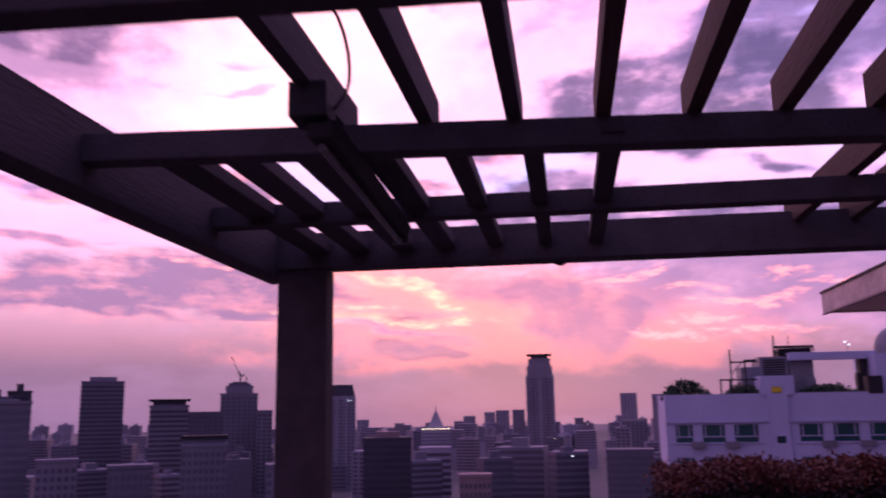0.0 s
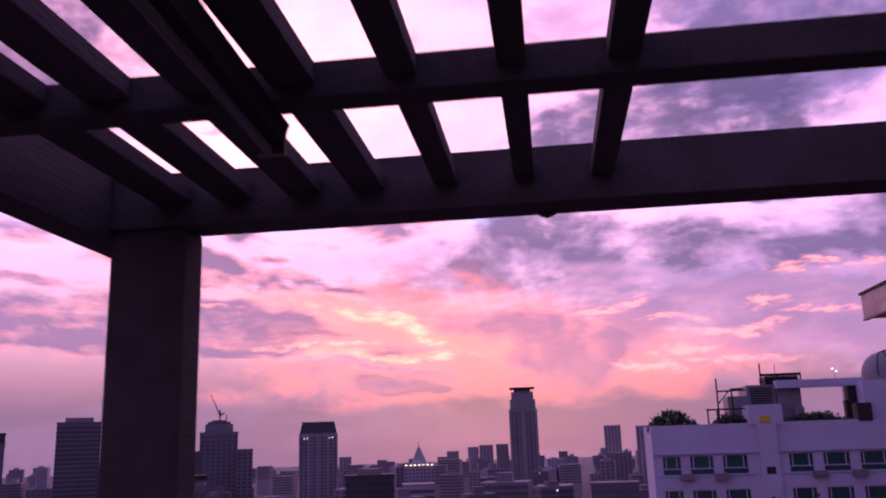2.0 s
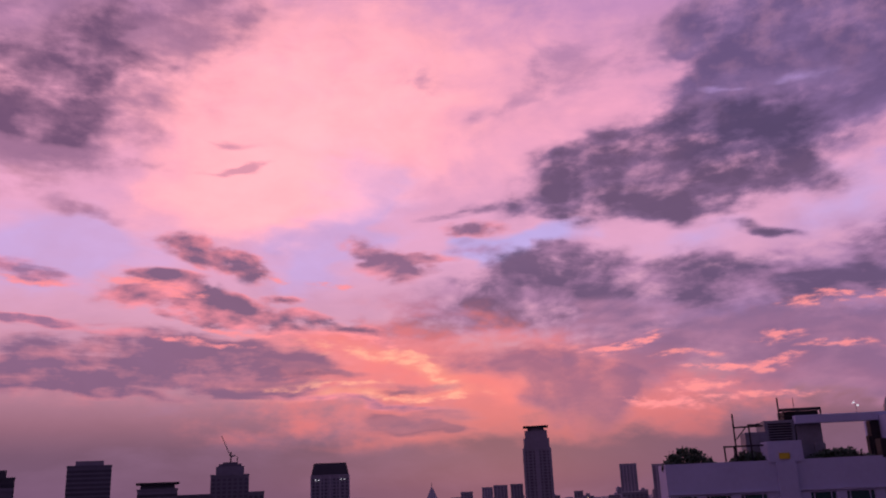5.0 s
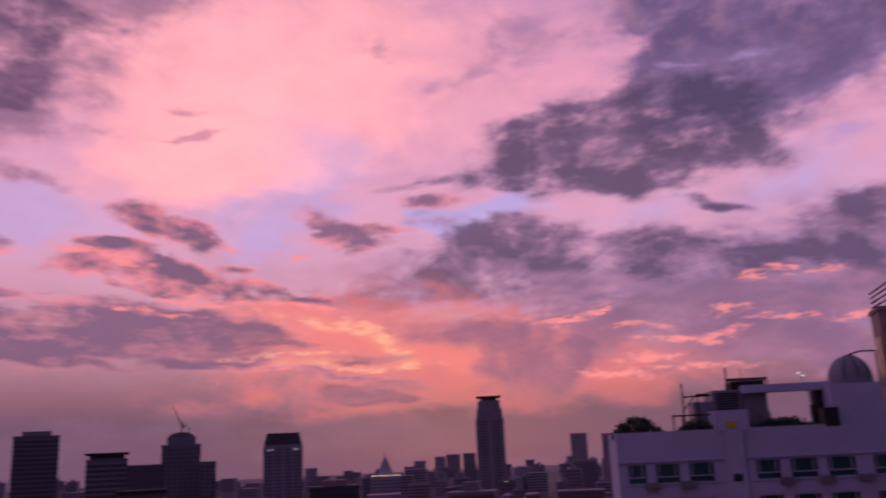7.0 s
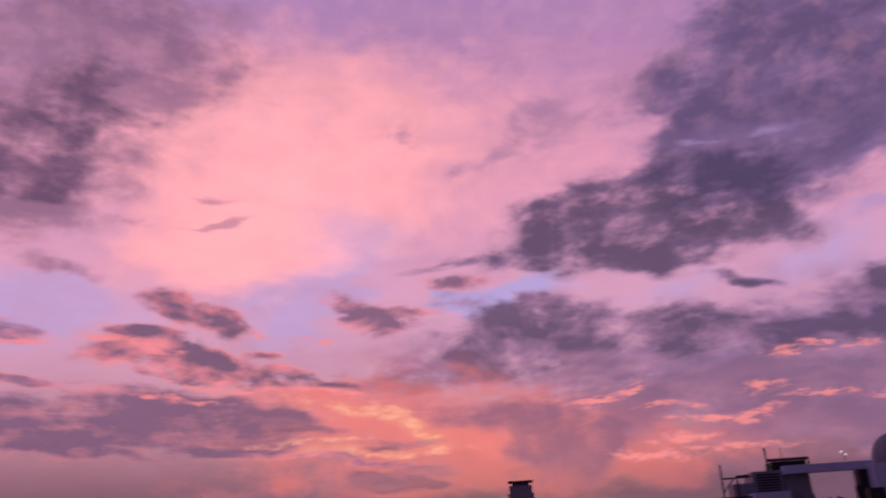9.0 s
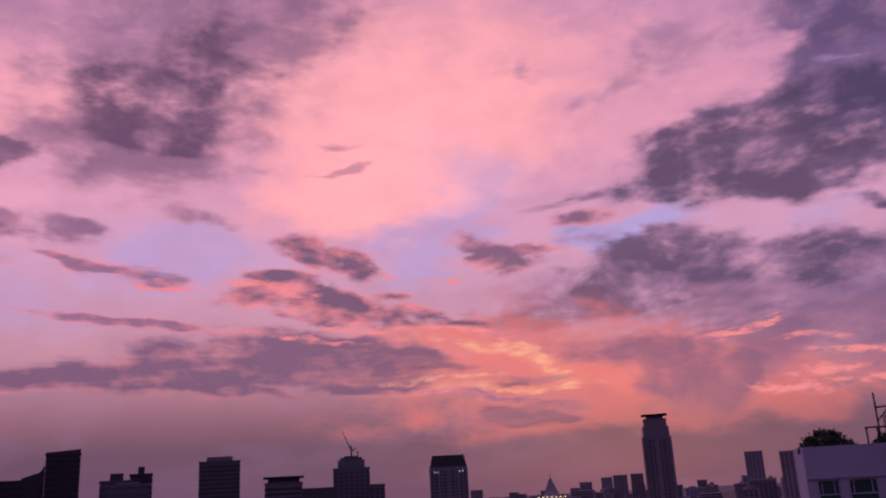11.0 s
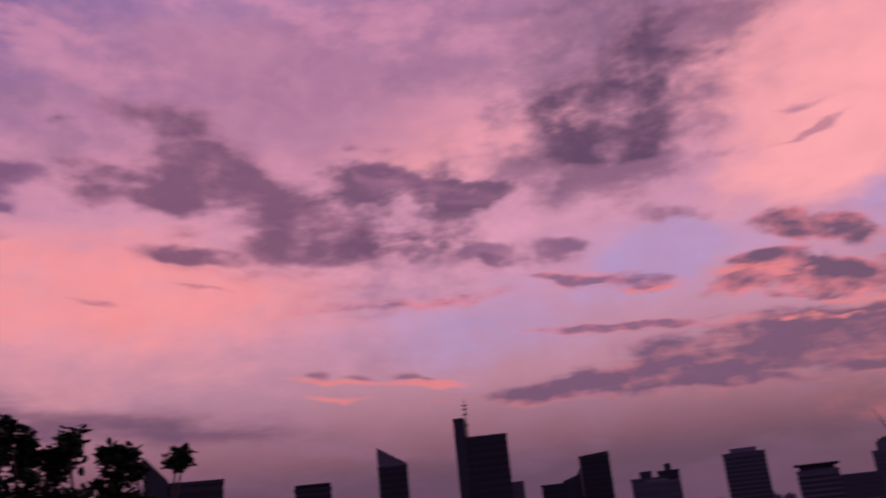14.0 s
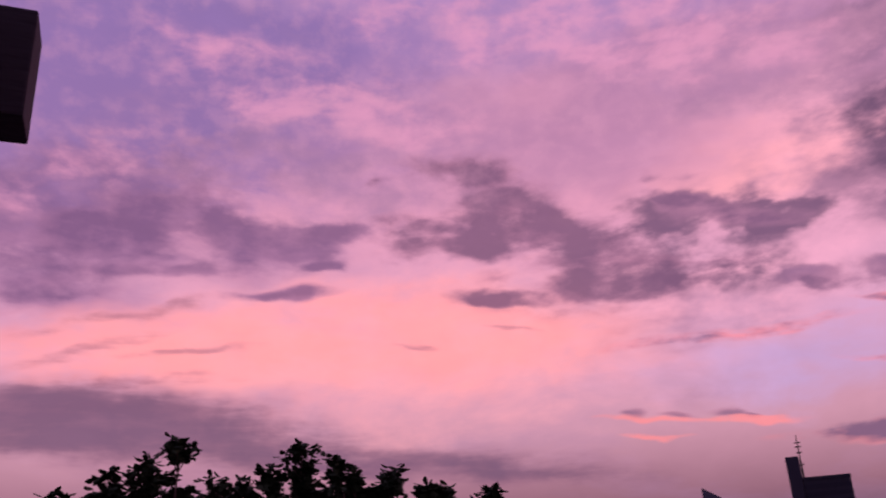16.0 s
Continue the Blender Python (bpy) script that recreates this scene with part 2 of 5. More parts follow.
    col = heaped(col, [(-2.2, 14.1, 7.5, 2.45, -5), (2.5, 13.5, 10.3, 3.05, -2), (-3.7, 11.7, 6.9, 2.23, -1), (-7.1, 10.8, 7.7, 1.73, 6), (-9.6, 10.3, 4.5, 0.95, 8), (7.5, 12.5, 6.0, 2.06, -3), (-0.3, 11.3, 5.4, 1.95, -2), (11.8, 13.3, 4.8, 1.18, -4), (13.1, 11.2, 6.9, 1.94, -4), (22.6, 13.0, 10.4, 2.63, 1), (18.0, 10.8, 7.7, 2.20, -5), (25.3, 9.5, 5.7, 2.76, -6), (25.5, 13.7, 5.8, 1.86, -8)], (.115, .068, .155), (.46, .22, .40), 1.9, 0.7, 0.92, 2.8, 1.1)
    col = heaped(col, [(4.6, 10.0, 6.4, 1.95, -3), (12.9, 8.7, 6.8, 1.93, -4), (16.7, 8.8, 9.7, 1.72, -4), (9.1, 7.5, 8.9, 1.74, -3), (17.5, 6.6, 8.0, 1.89, -4), (21.3, 8.4, 6.4, 1.87, -5), (1.1, 8.2, 4.2, 1.45, -2), (11.2, 5.5, 6.7, 1.43, -3), (18.4, 4.7, 5.4, 1.39, -4)], (.22, .115, .235), (.46, .20, .33), 1.5, 0.5, 0.88, 3.0)
    # coral light between them
    col = heaped(col, [(-3.5, 7.6, 15.6, 5.32, -12), (-13.4, 7.9, 14.6, 3.38, -1), (5.6, 5.7, 16.3, 3.28, -3), (-8.9, 4.1, 21.4, 2.37, -2)], (.80, .185, .19), (.66, .20, .24), 1.5, 0.6, 0.7, 0.0)
    col = heaped(col, [(14.7, 7.5, 15.3, 3.34, 0), (21.6, 5.2, 10.6, 2.30, -4), (5.3, 8.1, 8.0, 1.65, -3)], (.25, .118, .235), (.42, .18, .30), 1.3, 0.6, 0.75)
    # trailing rain under the glow
    col = heaped(col, [(-2.6, 8.0, 10.4, 1.63, -8), (-0.0, 6.4, 6.3, 2.87, -22), (-0.8, 5.5, 2.6, 2.85, -2), (2.9, 4.8, 3.6, 1.93, 47), (3.7, 6.3, 4.2, 1.73, -3)], (.24, .105, .21), (.46, .17, .25), 1.2, 0.7, 0.85)
    # small clouds lit from below
    col = heaped(col, [(-23.4, 15.6, 5.0, 1.38, -12), (-21.9, 14.8, 3.8, 1.18, -6), (-26.3, 13.8, 4.7, 0.74, -5), (-21.1, 11.4, 7.0, 1.57, -9), (-23.0, 12.4, 3.8, 1.18, -6), (-15.8, 11.2, 3.4, 0.73, -3), (-27.6, 12.5, 3.8, 1.18, -5), (-25.1, 11.1, 3.8, 0.69, -5), (-18.3, 12.6, 2.1, 0.59, -7), (-13.7, 10.3, 3.1, 0.63, -8)], (.17, .085, .17), (.90, .26, .32), 1.9, 0.3, 0.92, 4.5, 1.25)
    col = heaped(col, [(-11.3, 15.4, 4.2, 1.16, -21), (-10.8, 14.2, 2.5, 1.25, -9), (-8.4, 15.0, 2.5, 0.67, -10), (-5.1, 16.9, 3.0, 0.93, 4)], (.20, .095, .19), (.80, .27, .36), 2.0, 0.35, 0.9, 4.0, 1.2)
    col = heaped(col, [(-28.0, 8.3, 14.7, 3.20, 1), (-34.1, 7.8, 8.3, 0.86, -4), (-40.6, 7.4, 9.8, 0.84, -4), (-21.2, 7.5, 6.8, 1.45, -6), (-21.8, 9.2, 5.9, 0.88, -6), (-18.8, 8.5, 4.7, 0.58, -6), (-30.4, 6.7, 5.8, 0.57, -5), (-20.2, 6.8, 5.2, 0.77, -6)], (.205, .098, .195), (.66, .22, .28), 1.5, 0.4, 0.92, 3.5, 1.5, 0.5)
    col = heaped(col, [(-10.0, 3.9, 3.9, 1.02, -10), (-7.2, 3.8, 2.8, 0.50, -7), (-11.3, 4.7, 2.0, 0.56, -7), (-10.3, 6.4, 4.0, 0.46, 5), (-15.6, 7.6, 3.6, 0.43, -7)], (.21, .09, .17), (.74, .20, .22), 1.6, 0.4, 0.85, 3.0, 1.7, 0.4)
    # streaks
    col = heaped(col, [(-36.9, 11.2, 8.3, 0.43, -8), (-33.5, 10.7, 8.4, 0.53, -6), (-36.0, 14.3, 6.9, 0.87, -11), (-39.0, 14.8, 4.2, 0.43, -10), (-49.8, 14.4, 10.0, 0.63, 0), (-12.9, 5.6, 8.0, 0.33, -7)], (.28, .125, .24), (.95, .27, .34), 1.4, 0.45, 0.85, 4.0, 1.2, 0.7)
    col = heaped(col, [(-41.5, 16.6, 5.1, 1.33, -1), (-38.9, 16.9, 2.6, 0.67, -2), (-45.1, 17.1, 3.0, 0.74, 0), (-31.1, 17.8, 2.8, 0.98, -4)], (.25, .115, .24), (.52, .23, .36), 1.6, 0.5, 0.85)
    col = heaped(col, [(-35.4, 19.1, 4.3, 1.55, -2), (-31.9, 18.0, 3.3, 0.78, -3), (-20.3, 21.4, 2.2, 0.39, 12), (-22.4, 21.0, 2.8, 0.34, 0), (-22.2, 22.8, 4.0, 0.53, -6), (-9.0, 26.4, 2.9, 1.56, -12), (-28.1, 21.2, 4.5, 0.59, -4)], (.40, .18, .30), (.74, .32, .42), 2.1, 0.9, 0.62, 3.0)
    # a mackerel sheet high in the west: pink ripples on blue-violet
    col = heaped(col, [(-62.4, 35.5, 25.4, 4.21, -13), (-80.3, 33.0, 20.9, 2.84, -9), (-47.6, 33.1, 18.2, 4.95, -19), (-73.8, 29.9, 19.4, 2.43, -9), (-93.6, 26.1, 10.0, 2.71, 27)], (.80, .33, .52), (.66, .29, .49), 2.2, 1.3, 0.7, 0.0)
    # the dark heap to the south-west and the bank beside it
    col = heaped(col, [(-35.5, 24.9, 7.3, 3.97, 8), (-33.0, 25.6, 5.9, 3.61, -2), (-36.4, 22.4, 5.5, 1.24, -1), (-33.8, 22.9, 6.3, 2.02, -2), (-30.1, 30.5, 5.3, 2.13, 14), (-27.5, 27.1, 3.5, 1.24, -13), (-38.2, 26.0, 3.9, 2.52, 0), (-31.2, 28.2, 4.3, 2.34, -2)], (.125, .062, .135), (.40, .18, .30), 1.3, 0.75, 0.86, 1.6, 1.3)
    col = heaped(col, [(-48.6, 22.0, 9.6, 2.45, -11), (-45.1, 20.9, 4.5, 1.30, -8), (-51.3, 18.9, 8.7, 2.67, -6), (-52.7, 22.5, 4.6, 1.74, 5)], (.17, .082, .17), (.40, .18, .29), 1.6, 0.5, 0.88, 2.0, 1.5)
    # the long level bank
    col = heaped(col, [(-58.6, 18.5, 12.4, 2.52, -3), (-65.3, 18.4, 5.0, 0.64, -4), (-54.3, 18.6, 6.9, 1.43, 0), (-50.5, 18.8, 4.6, 0.66, -1), (-59.7, 21.9, 8.4, 2.45, -12), (-61.6, 23.4, 7.4, 2.16, -5), (-63.9, 25.3, 4.7, 2.26, -5), (-67.5, 27.0, 5.9, 1.47, -3), (-69.5, 22.2, 6.9, 1.68, 1), (-65.9, 21.6, 3.4, 1.09, -4), (-73.1, 26.5, 2.1, 0.59, -1), (-70.3, 23.8, 4.1, 1.08, -2)], (.21, .093, .185), (.52, .21, .34), 1.2, 0.6, 0.9, 2.0, 1.35)
    col = heaped(col, [(-49.8, 22.5, 4.5, 1.23, -14), (-47.5, 21.2, 6.0, 0.79, -11), (-51.5, 23.6, 3.2, 0.76, -9), (-52.8, 25.2, 3.3, 0.67, -9), (-41.9, 16.4, 4.1, 1.15, -5), (-44.2, 16.6, 1.9, 0.45, -10)], (.25, .112, .22), (.58, .245, .39), 1.6, 0.6, 0.85, 2.6)
    col = heaped(col, [(-86.7, 22.8, 11.6, 2.17, 3), (-80.0, 21.6, 7.7, 1.94, 8), (-75.6, 23.1, 3.4, 1.08, 0), (-89.0, 20.1, 6.0, 0.84, 4), (-81.1, 18.9, 5.9, 0.72, 4), (-77.3, 21.0, 2.2, 0.54, 0), (-88.3, 24.3, 8.9, 2.15, 5), (-94.8, 21.1, 7.5, 2.70, 6), (-95.1, 18.3, 6.4, 1.34, 5)], (.22, .10, .225), (.46, .20, .36), 1.15, 0.5, 0.88, 2.0)
    col = heaped(col, [(-89.9, 17.2, 8.7, 0.56, 13), (-92.4, 15.0, 7.4, 0.63, 15), (-85.8, 15.1, 6.0, 0.37, 7), (-88.8, 13.0, 7.6, 0.55, 6), (-64.3, 16.2, 3.3, 0.29, -4), (-71.0, 15.6, 2.2, 0.24, -2)], (.38, .145, .22), (.70, .26, .34), 1.6, 0.5, 0.6, 2.0, 1.3, 0.6)
    col = heaped(col, [(-88.6, 9.8, 22.2, 3.10, -2), (-68.0, 7.3, 19.3, 1.67, -5), (-93.6, 10.9, 13.2, 3.04, 1)], (.165, .08, .16), (.34, .14, .22), 0.8, 0.5, 0.85, 1.0, 1.3, 0.6)
    # the little row with bright undersides
    col = heaped(col, [(-57.1, 9.7, 1.3, 0.37, -5), (-53.9, 9.5, 2.0, 0.32, -6), (-51.0, 9.6, 1.7, 0.45, -6), (-49.4, 9.3, 0.9, 0.27, -6)], (.25, .12, .22), (.50, .20, .30), 0.8, 0.4, 0.85)
    col = heaped(col, [(-55.3, 9.3, 5.2, 0.32, -4), (-49.4, 9.1, 4.5, 0.36, -4), (-55.8, 8.4, 3.0, 0.18, -5)], (.95, .27, .30), (.95, .27, .30), 1.2, 0.35, 0.85, 0.0, 1.0, 0.6)
    # lit streaks about the glow
    col = heaped(col, [(4.8, 8.7, 3.2, 0.54, 19), (16.1, 10.3, 3.6, 0.58, -1), (13.6, 8.2, 2.6, 0.34, -4), (9.8, 6.8, 2.1, 0.48, -3), (12.2, 6.5, 3.1, 0.43, -3), (8.0, 7.9, 2.7, 0.34, -3), (19.7, 10.2, 2.0, 0.38, -5), (21.5, 7.0, 2.9, 0.37, -5), (8.9, 5.6, 3.1, 0.48, -3), (5.9, 5.1, 3.1, 0.48, -3), (12.6, 4.7, 4.6, 0.38, -3)], (1.0, .29, .29), (.80, .25, .30), 2.6, 0.7, 0.8, 0.0, 1.0, 0.3)
    col = heaped(col, [(-25.6, 13.0, 3.8, 0.44, -9), (-20.9, 10.2, 6.4, 0.39, -9), (-28.3, 13.5, 2.2, 0.34, -5), (-14.1, 9.8, 4.7, 0.43, -7), (-23.3, 9.5, 4.8, 0.29, -6), (-33.8, 13.3, 3.2, 0.29, -4), (-15.1, 13.5, 1.9, 0.39, -8), (-18.9, 14.1, 1.6, 0.29, -7)], (1.0, .27, .29), (.80, .25, .30), 2.4, 0.7, 0.8, 0.0, 1.0, 0.4)
    col = heaped(col, [(-12.6, 8.7, 7.9, 0.63, -5), (-9.6, 8.2, 4.3, 0.68, -21), (-7.4, 6.8, 2.6, 0.78, -41), (-10.4, 5.9, 7.3, 0.43, 1), (-16.4, 6.9, 7.2, 0.43, -1)], (1.0, .45, .31), (.98, .31, .27), 2.6, 1.0, 0.75, 0.0, 1.0, 0.4)
    col = heaped(col, [(4.4, 8.7, 4.1, 0.43, 10), (14.2, 8.6, 1.8, 0.36, -5), (16.9, 7.4, 2.7, 0.40, 0), (10.2, 6.8, 2.9, 0.46, -4), (13.3, 6.9, 2.3, 0.41, -4), (17.4, 10.7, 1.8, 0.40, -7), (7.2, 4.9, 4.4, 0.56, -3)], (1.0, .28, .29), (.8, .25, .3), 2.6, 0.7, 0.8, 0.0, 1.0, 0.3)
    col = heaped(col, [(-19.3, 7.2, 6.6, 0.52, 0), (-16.4, 7.9, 4.7, 0.38, -10), (-9.6, 6.6, 4.2, 0.39, -1), (-10.4, 4.3, 5.2, 0.86, -1), (-7.4, 4.8, 3.1, 0.48, -2)], (.27, .115, .20), (.62, .20, .25), 1.6, 0.45, 0.8, 2.0, 1.2, 0.5)
    # dull haze along the horizon
    col = mix(math_("MULTIPLY", math_("SUBTRACT", 1.0, step(el, 1.2, 5.0)), 0.66), col, (.165, .085, .158))
    # fine ripples of high cloud
    ripple = noise_(vec("MULTIPLY", P, (0.75, 1.0, 1.0)), 0.62, 5, 0.55).outputs["Fac"]
    col = mix(math_("MULTIPLY", math_("MULTIPLY", step(ripple, 0.42, 0.70), lobe(el, 21, 28, 45, 60)), 0.19), col, (.80, .36, .52))
    soft = math_("ADD", math_("MULTIPLY", tex, 0.30), 0.85)
    tone = N("ShaderNodeVectorMath")
    tone.operation = "SCALE"
    put(tone.inputs[0], col), put(tone.inputs["Scale"], soft)
    # a trace of clear evening air from a physical sky with its sun just over the horizon
    air = N("ShaderNodeTexSky")
    air.sky_type, air.sun_disc = "NISHITA", False
    air.sun_elevation, air.sun_rotation = radians(1.5), radians(-4)
    both = vec("ADD", tone.outputs[0], vec("MULTIPLY", air.outputs[0], (0.004, 0.004, 0.004)))
    bg = N("ShaderNodeBackground")
    put(bg.inputs["Color"], both)
    bg.inputs["Strength"].default_value = 1.0
    out = N("ShaderNodeOutputWorld")
    nt.links.new(bg.outputs[0], out.inputs[0])


sky_world()
sun_data = bpy.data.lights.new("sun", "SUN")
sun_data.energy, sun_data.angle, sun_data.color = 0.25, radians(25), (1.0, 0.45, 0.40)
sun = new("sun", sun_data)
sun.matrix_world = look((-60, 900, 90), (0, 0, 0))


# ---- materials ----
def material(name, base, rough=0.7, metal=0.0, vary=0.25, scale=3.0, fine=40.0, bump=0.15, emit=None, strength=0.0, per_object=0.0, spec=0.5):
    m = bpy.data.materials.new(name)
    m.use_nodes = True
    nt = m.node_tree
    N, L = nt.nodes.new, nt.links.new
    b = nt.nodes["Principled BSDF"]
    b.inputs["Metallic"].default_value = metal
    b.inputs["Specular IOR Level"].default_value = spec
    tc = N("ShaderNodeTexCoord")
    n1, n2 = N("ShaderNodeTexNoise"), N("ShaderNodeTexNoise")
    for n, s, d in ((n1, scale, 4), (n2, fine, 3)):
        n.inputs["Scale"].default_value, n.inputs["Detail"].default_value = s, d
        L(tc.outputs["Object"], n.inputs["Vector"])
    add = N("ShaderNodeMath")
    add.operation = "MULTIPLY_ADD"
    L(n2.outputs["Fac"], add.inputs[0])
    add.inputs[1].default_value = 0.5
    L(n1.outputs["Fac"], add.inputs[2])
    mr = N("ShaderNodeMapRange")
    L(add.outputs[0], mr.inputs["Value"])
    mr.inputs["From Min"].default_value, mr.inputs["From Max"].default_value = 0.45, 1.05
    mr.inputs["To Min"].default_value, mr.inputs["To Max"].default_value = 1 - vary, 1 + vary
    val = mr.outputs[0]
    if per_object:
        oi = N("ShaderNodeObjectInfo")
        k = N("ShaderNodeMapRange")
        L(oi.outputs["Random"], k.inputs["Value"])
        k.inputs["To Min"].default_value, k.inputs["To Max"].default_value = 1 - per_object, 1 + per_object
        p = N("ShaderNodeMath")
        p.operation = "MULTIPLY"
        L(val, p.inputs[0]), L(k.outputs[0], p.inputs[1])
        val = p.outputs[0]
    sc = N("ShaderNodeVectorMath")
    sc.operation = "SCALE"
    sc.inputs[0].default_value = base
    L(val, sc.inputs["Scale"])
    L(sc.outputs[0], b.inputs["Base Color"])
    rr = N("ShaderNodeMapRange")
    L(n1.outputs["Fac"], rr.inputs["Value"])
    rr.inputs["To Min"].default_value, rr.inputs["To Max"].default_value = max(rough - 0.12, 0.03), min(rough + 0.12, 1)
    L(rr.outputs[0], b.inputs["Roughness"])
    if bump:
        bp = N("ShaderNodeBump")
        bp.inputs["Strength"].default_value, bp.inputs["Distance"].default_value = bump, 0.02
        L(n2.outputs["Fac"], bp.inputs["Height"])
        L(bp.outputs[0], b.inputs["Normal"])
    if emit:
        b.inputs["Emission Color"].default_value = (*emit, 1)
        b.inputs["Emission Strength"].default_value = strength
    return m


def wood(name, base):
    """Dark stained timber with grain along its length."""
    m = material(name, base, 0.85, spec=0.15, vary=0.3, scale=2.0, fine=30.0, bump=0.25, per_object=0.15)
    nt = m.node_tree
    tc = [n for n in nt.nodes if n.type == "TEX_COORD"][0]
    mp = nt.nodes.new("ShaderNodeMapping")
    mp.inputs["Scale"].default_value = (3.0, 0.35, 3.0)
    nt.links.new(tc.outputs["Object"], mp.inputs["Vector"])
    for n in nt.nodes:
        if n.type == "TEX_NOISE":
            nt.links.new(mp.outputs[0], n.inputs["Vector"])
    return m


M = dict(
    timber=wood("dark_timber", (.055, .045, .056)),
    # browner copy of the timber, for rafters whose visible faces catch light
    timber_lit=wood("lit_brown_timber", (.066, .044, .044)),
    steel=material("painted_steel", (.10, .10, .11), 0.4, 0.6, fine=60),
    tube=material("lamp_tube_off", (.45, .45, .47), 0.3, vary=0.05),
    cable=material("cable", (.02, .02, .02), 0.5, vary=0.1),
    deck=material("deck_tile", (.09, .075, .07), 0.6, vary=0.25, scale=1.5),
    plaster=material("cream_plaster", (.42, .35, .34), 0.85, vary=0.42, scale=2.4, fine=16, bump=0.3),
    soffit=material("soffit_plaster", (.42, .36, .36), 0.9, vary=0.12, scale=1.2, fine=20),
    hotel=material("white_paint", (.36, .37, .55), 0.8, vary=0.10, scale=0.25, fine=2.5),
    hotel_dark=material("grey_plant", (.14, .14, .18), 0.6, vary=0.25, scale=0.8, fine=6),
    black=material("sooty_metal", (.022, .02, .026), 0.7, vary=0.3, spec=0.2),
    glass=material("dark_window_glass", (.02, .04, .055), 0.3, vary=0.3, bump=0.0, spec=0.18),
    glass_teal=material("teal_window_glass", (.008, .055, .06), 0.2, vary=0.25, scale=0.5, bump=0.0, spec=0.6),
    # lifted towards the wall tones, haze put into the glass colour
    glass_city=material("hazed_city_glass", (.082, .074, .106), 0.5, vary=0.3, scale=0.05, fine=0.5, bump=0.0, per_object=0.3, spec=0.3),
    glass_black=material("black_tower_glass", (.040, .037, .054), 0.5, vary=0.3, scale=0.05, fine=0.5, bump=0.0, spec=0.2),
    yellow=material("yellow_sign", (.50, .40, .02), 0.5, vary=0.1),
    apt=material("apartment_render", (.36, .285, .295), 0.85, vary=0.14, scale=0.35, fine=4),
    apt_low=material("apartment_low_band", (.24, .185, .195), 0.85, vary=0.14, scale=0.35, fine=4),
    apt_blue=material("apartment_bluish", (.16, .18, .28), 0.8, vary=0.12, scale=0.4, fine=4),
    teal=material("teal_pilaster", (.028, .048, .062), 0.6, vary=0.2, scale=0.6, fine=5),
    # next two: sunset reflections in panes, put into colour and emission
    lit=material("sunset_reflection_glow", (.40, .15, .08), 0.8, vary=0.45, scale=1.3, fine=5, emit=(1.0, .24, .13), strength=0.34),
    reflect_dim=material("dim_reflection_glow", (.45, .22, .16), 0.5, vary=0.4, scale=1.3, fine=5, emit=(1.0, .26, .17), strength=0.13),
    lit_pale=material("lit_pale_curtain", (.6, .5, .45), 0.8, vary=0.2, emit=(1.0, .72, .66), strength=0.25),
    lamp=material("small_lamp", (.9, .8, .6), 0.4, emit=(1.0, .72, .42), strength=1.5),
    lamp_white=material("white_lamp", (.9, .9, .9), 0.4, emit=(.95, .95, 1.0), strength=0.55),
    lamp_red=material("red_lamp", (.8, .1, .1), 0.4, emit=(1.0, .10, .08), strength=1.2),
    ground=material("city_ground", (.07, .064, .074), 0.95, vary=0.4, scale=0.004, fine=0.03, bump=0.0),
    water=material("bay_water", (.10, .09, .13), 0.8, vary=0.1, scale=0.002, fine=0.02, bump=0.0, spec=0.2),
    bark=material("bark", (.10, .07, .06), 0.9, vary=0.35, scale=8, fine=60, bump=0.5),
    leaf=material("dark_green_leaf", (.030, .045, .022), 0.8, vary=0.4, scale=6, fine=30, spec=0.15),
    leaf_roof=material("roof_shrub_leaf", (.03, .06, .03), 0.6, vary=0.4, scale=3, fine=15),
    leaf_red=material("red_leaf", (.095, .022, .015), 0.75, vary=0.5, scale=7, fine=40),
    # darkened copy of the red leaf, shade inside the hedge put into colour
    leaf_shaded=material("shaded_red_leaf", (.020, .010, .010), 0.8, vary=0.5, scale=7, fine=40),
    pot=material("planter_concrete", (.30, .28, .28), 0.9, vary=0.2, scale=2, fine=25),
)
# first four tones pale step by step: haze put into farther walls
CITY = [material("city_concrete_haze", c, 0.85, vary=0.18, scale=0.03, fine=0.3, bump=0.0, per_object=0.12) for c in
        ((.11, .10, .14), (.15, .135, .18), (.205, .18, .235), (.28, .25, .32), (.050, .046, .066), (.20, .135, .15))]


# ---- building blocks ----
def thing(name, m, label, category, group="", kind=""):
    e = new(name)
    e.empty_display_size = 0.2
    e.matrix_world = m
    return tagged(e, label, category, group, kind)


def part(name, bm, mat, parent, label="", kind=""):
    me = bpy.data.meshes.new(name)
    bm.to_mesh(me)
    bm.free()
    me.materials.append(mat)
    ob = new(name, me)
    ob.parent = parent
    return tagged(ob, label, kind=kind)


def solid(name, bm, mat, label, category="", group="", kind="", m=None):
    me = bpy.data.meshes.new(name)
    bm.to_mesh(me)
    bm.free()
    me.materials.append(mat)
    ob = new(name, me)
    if m is not None:
        ob.matrix_world = m
    return tagged(ob, label, category, group, kind)


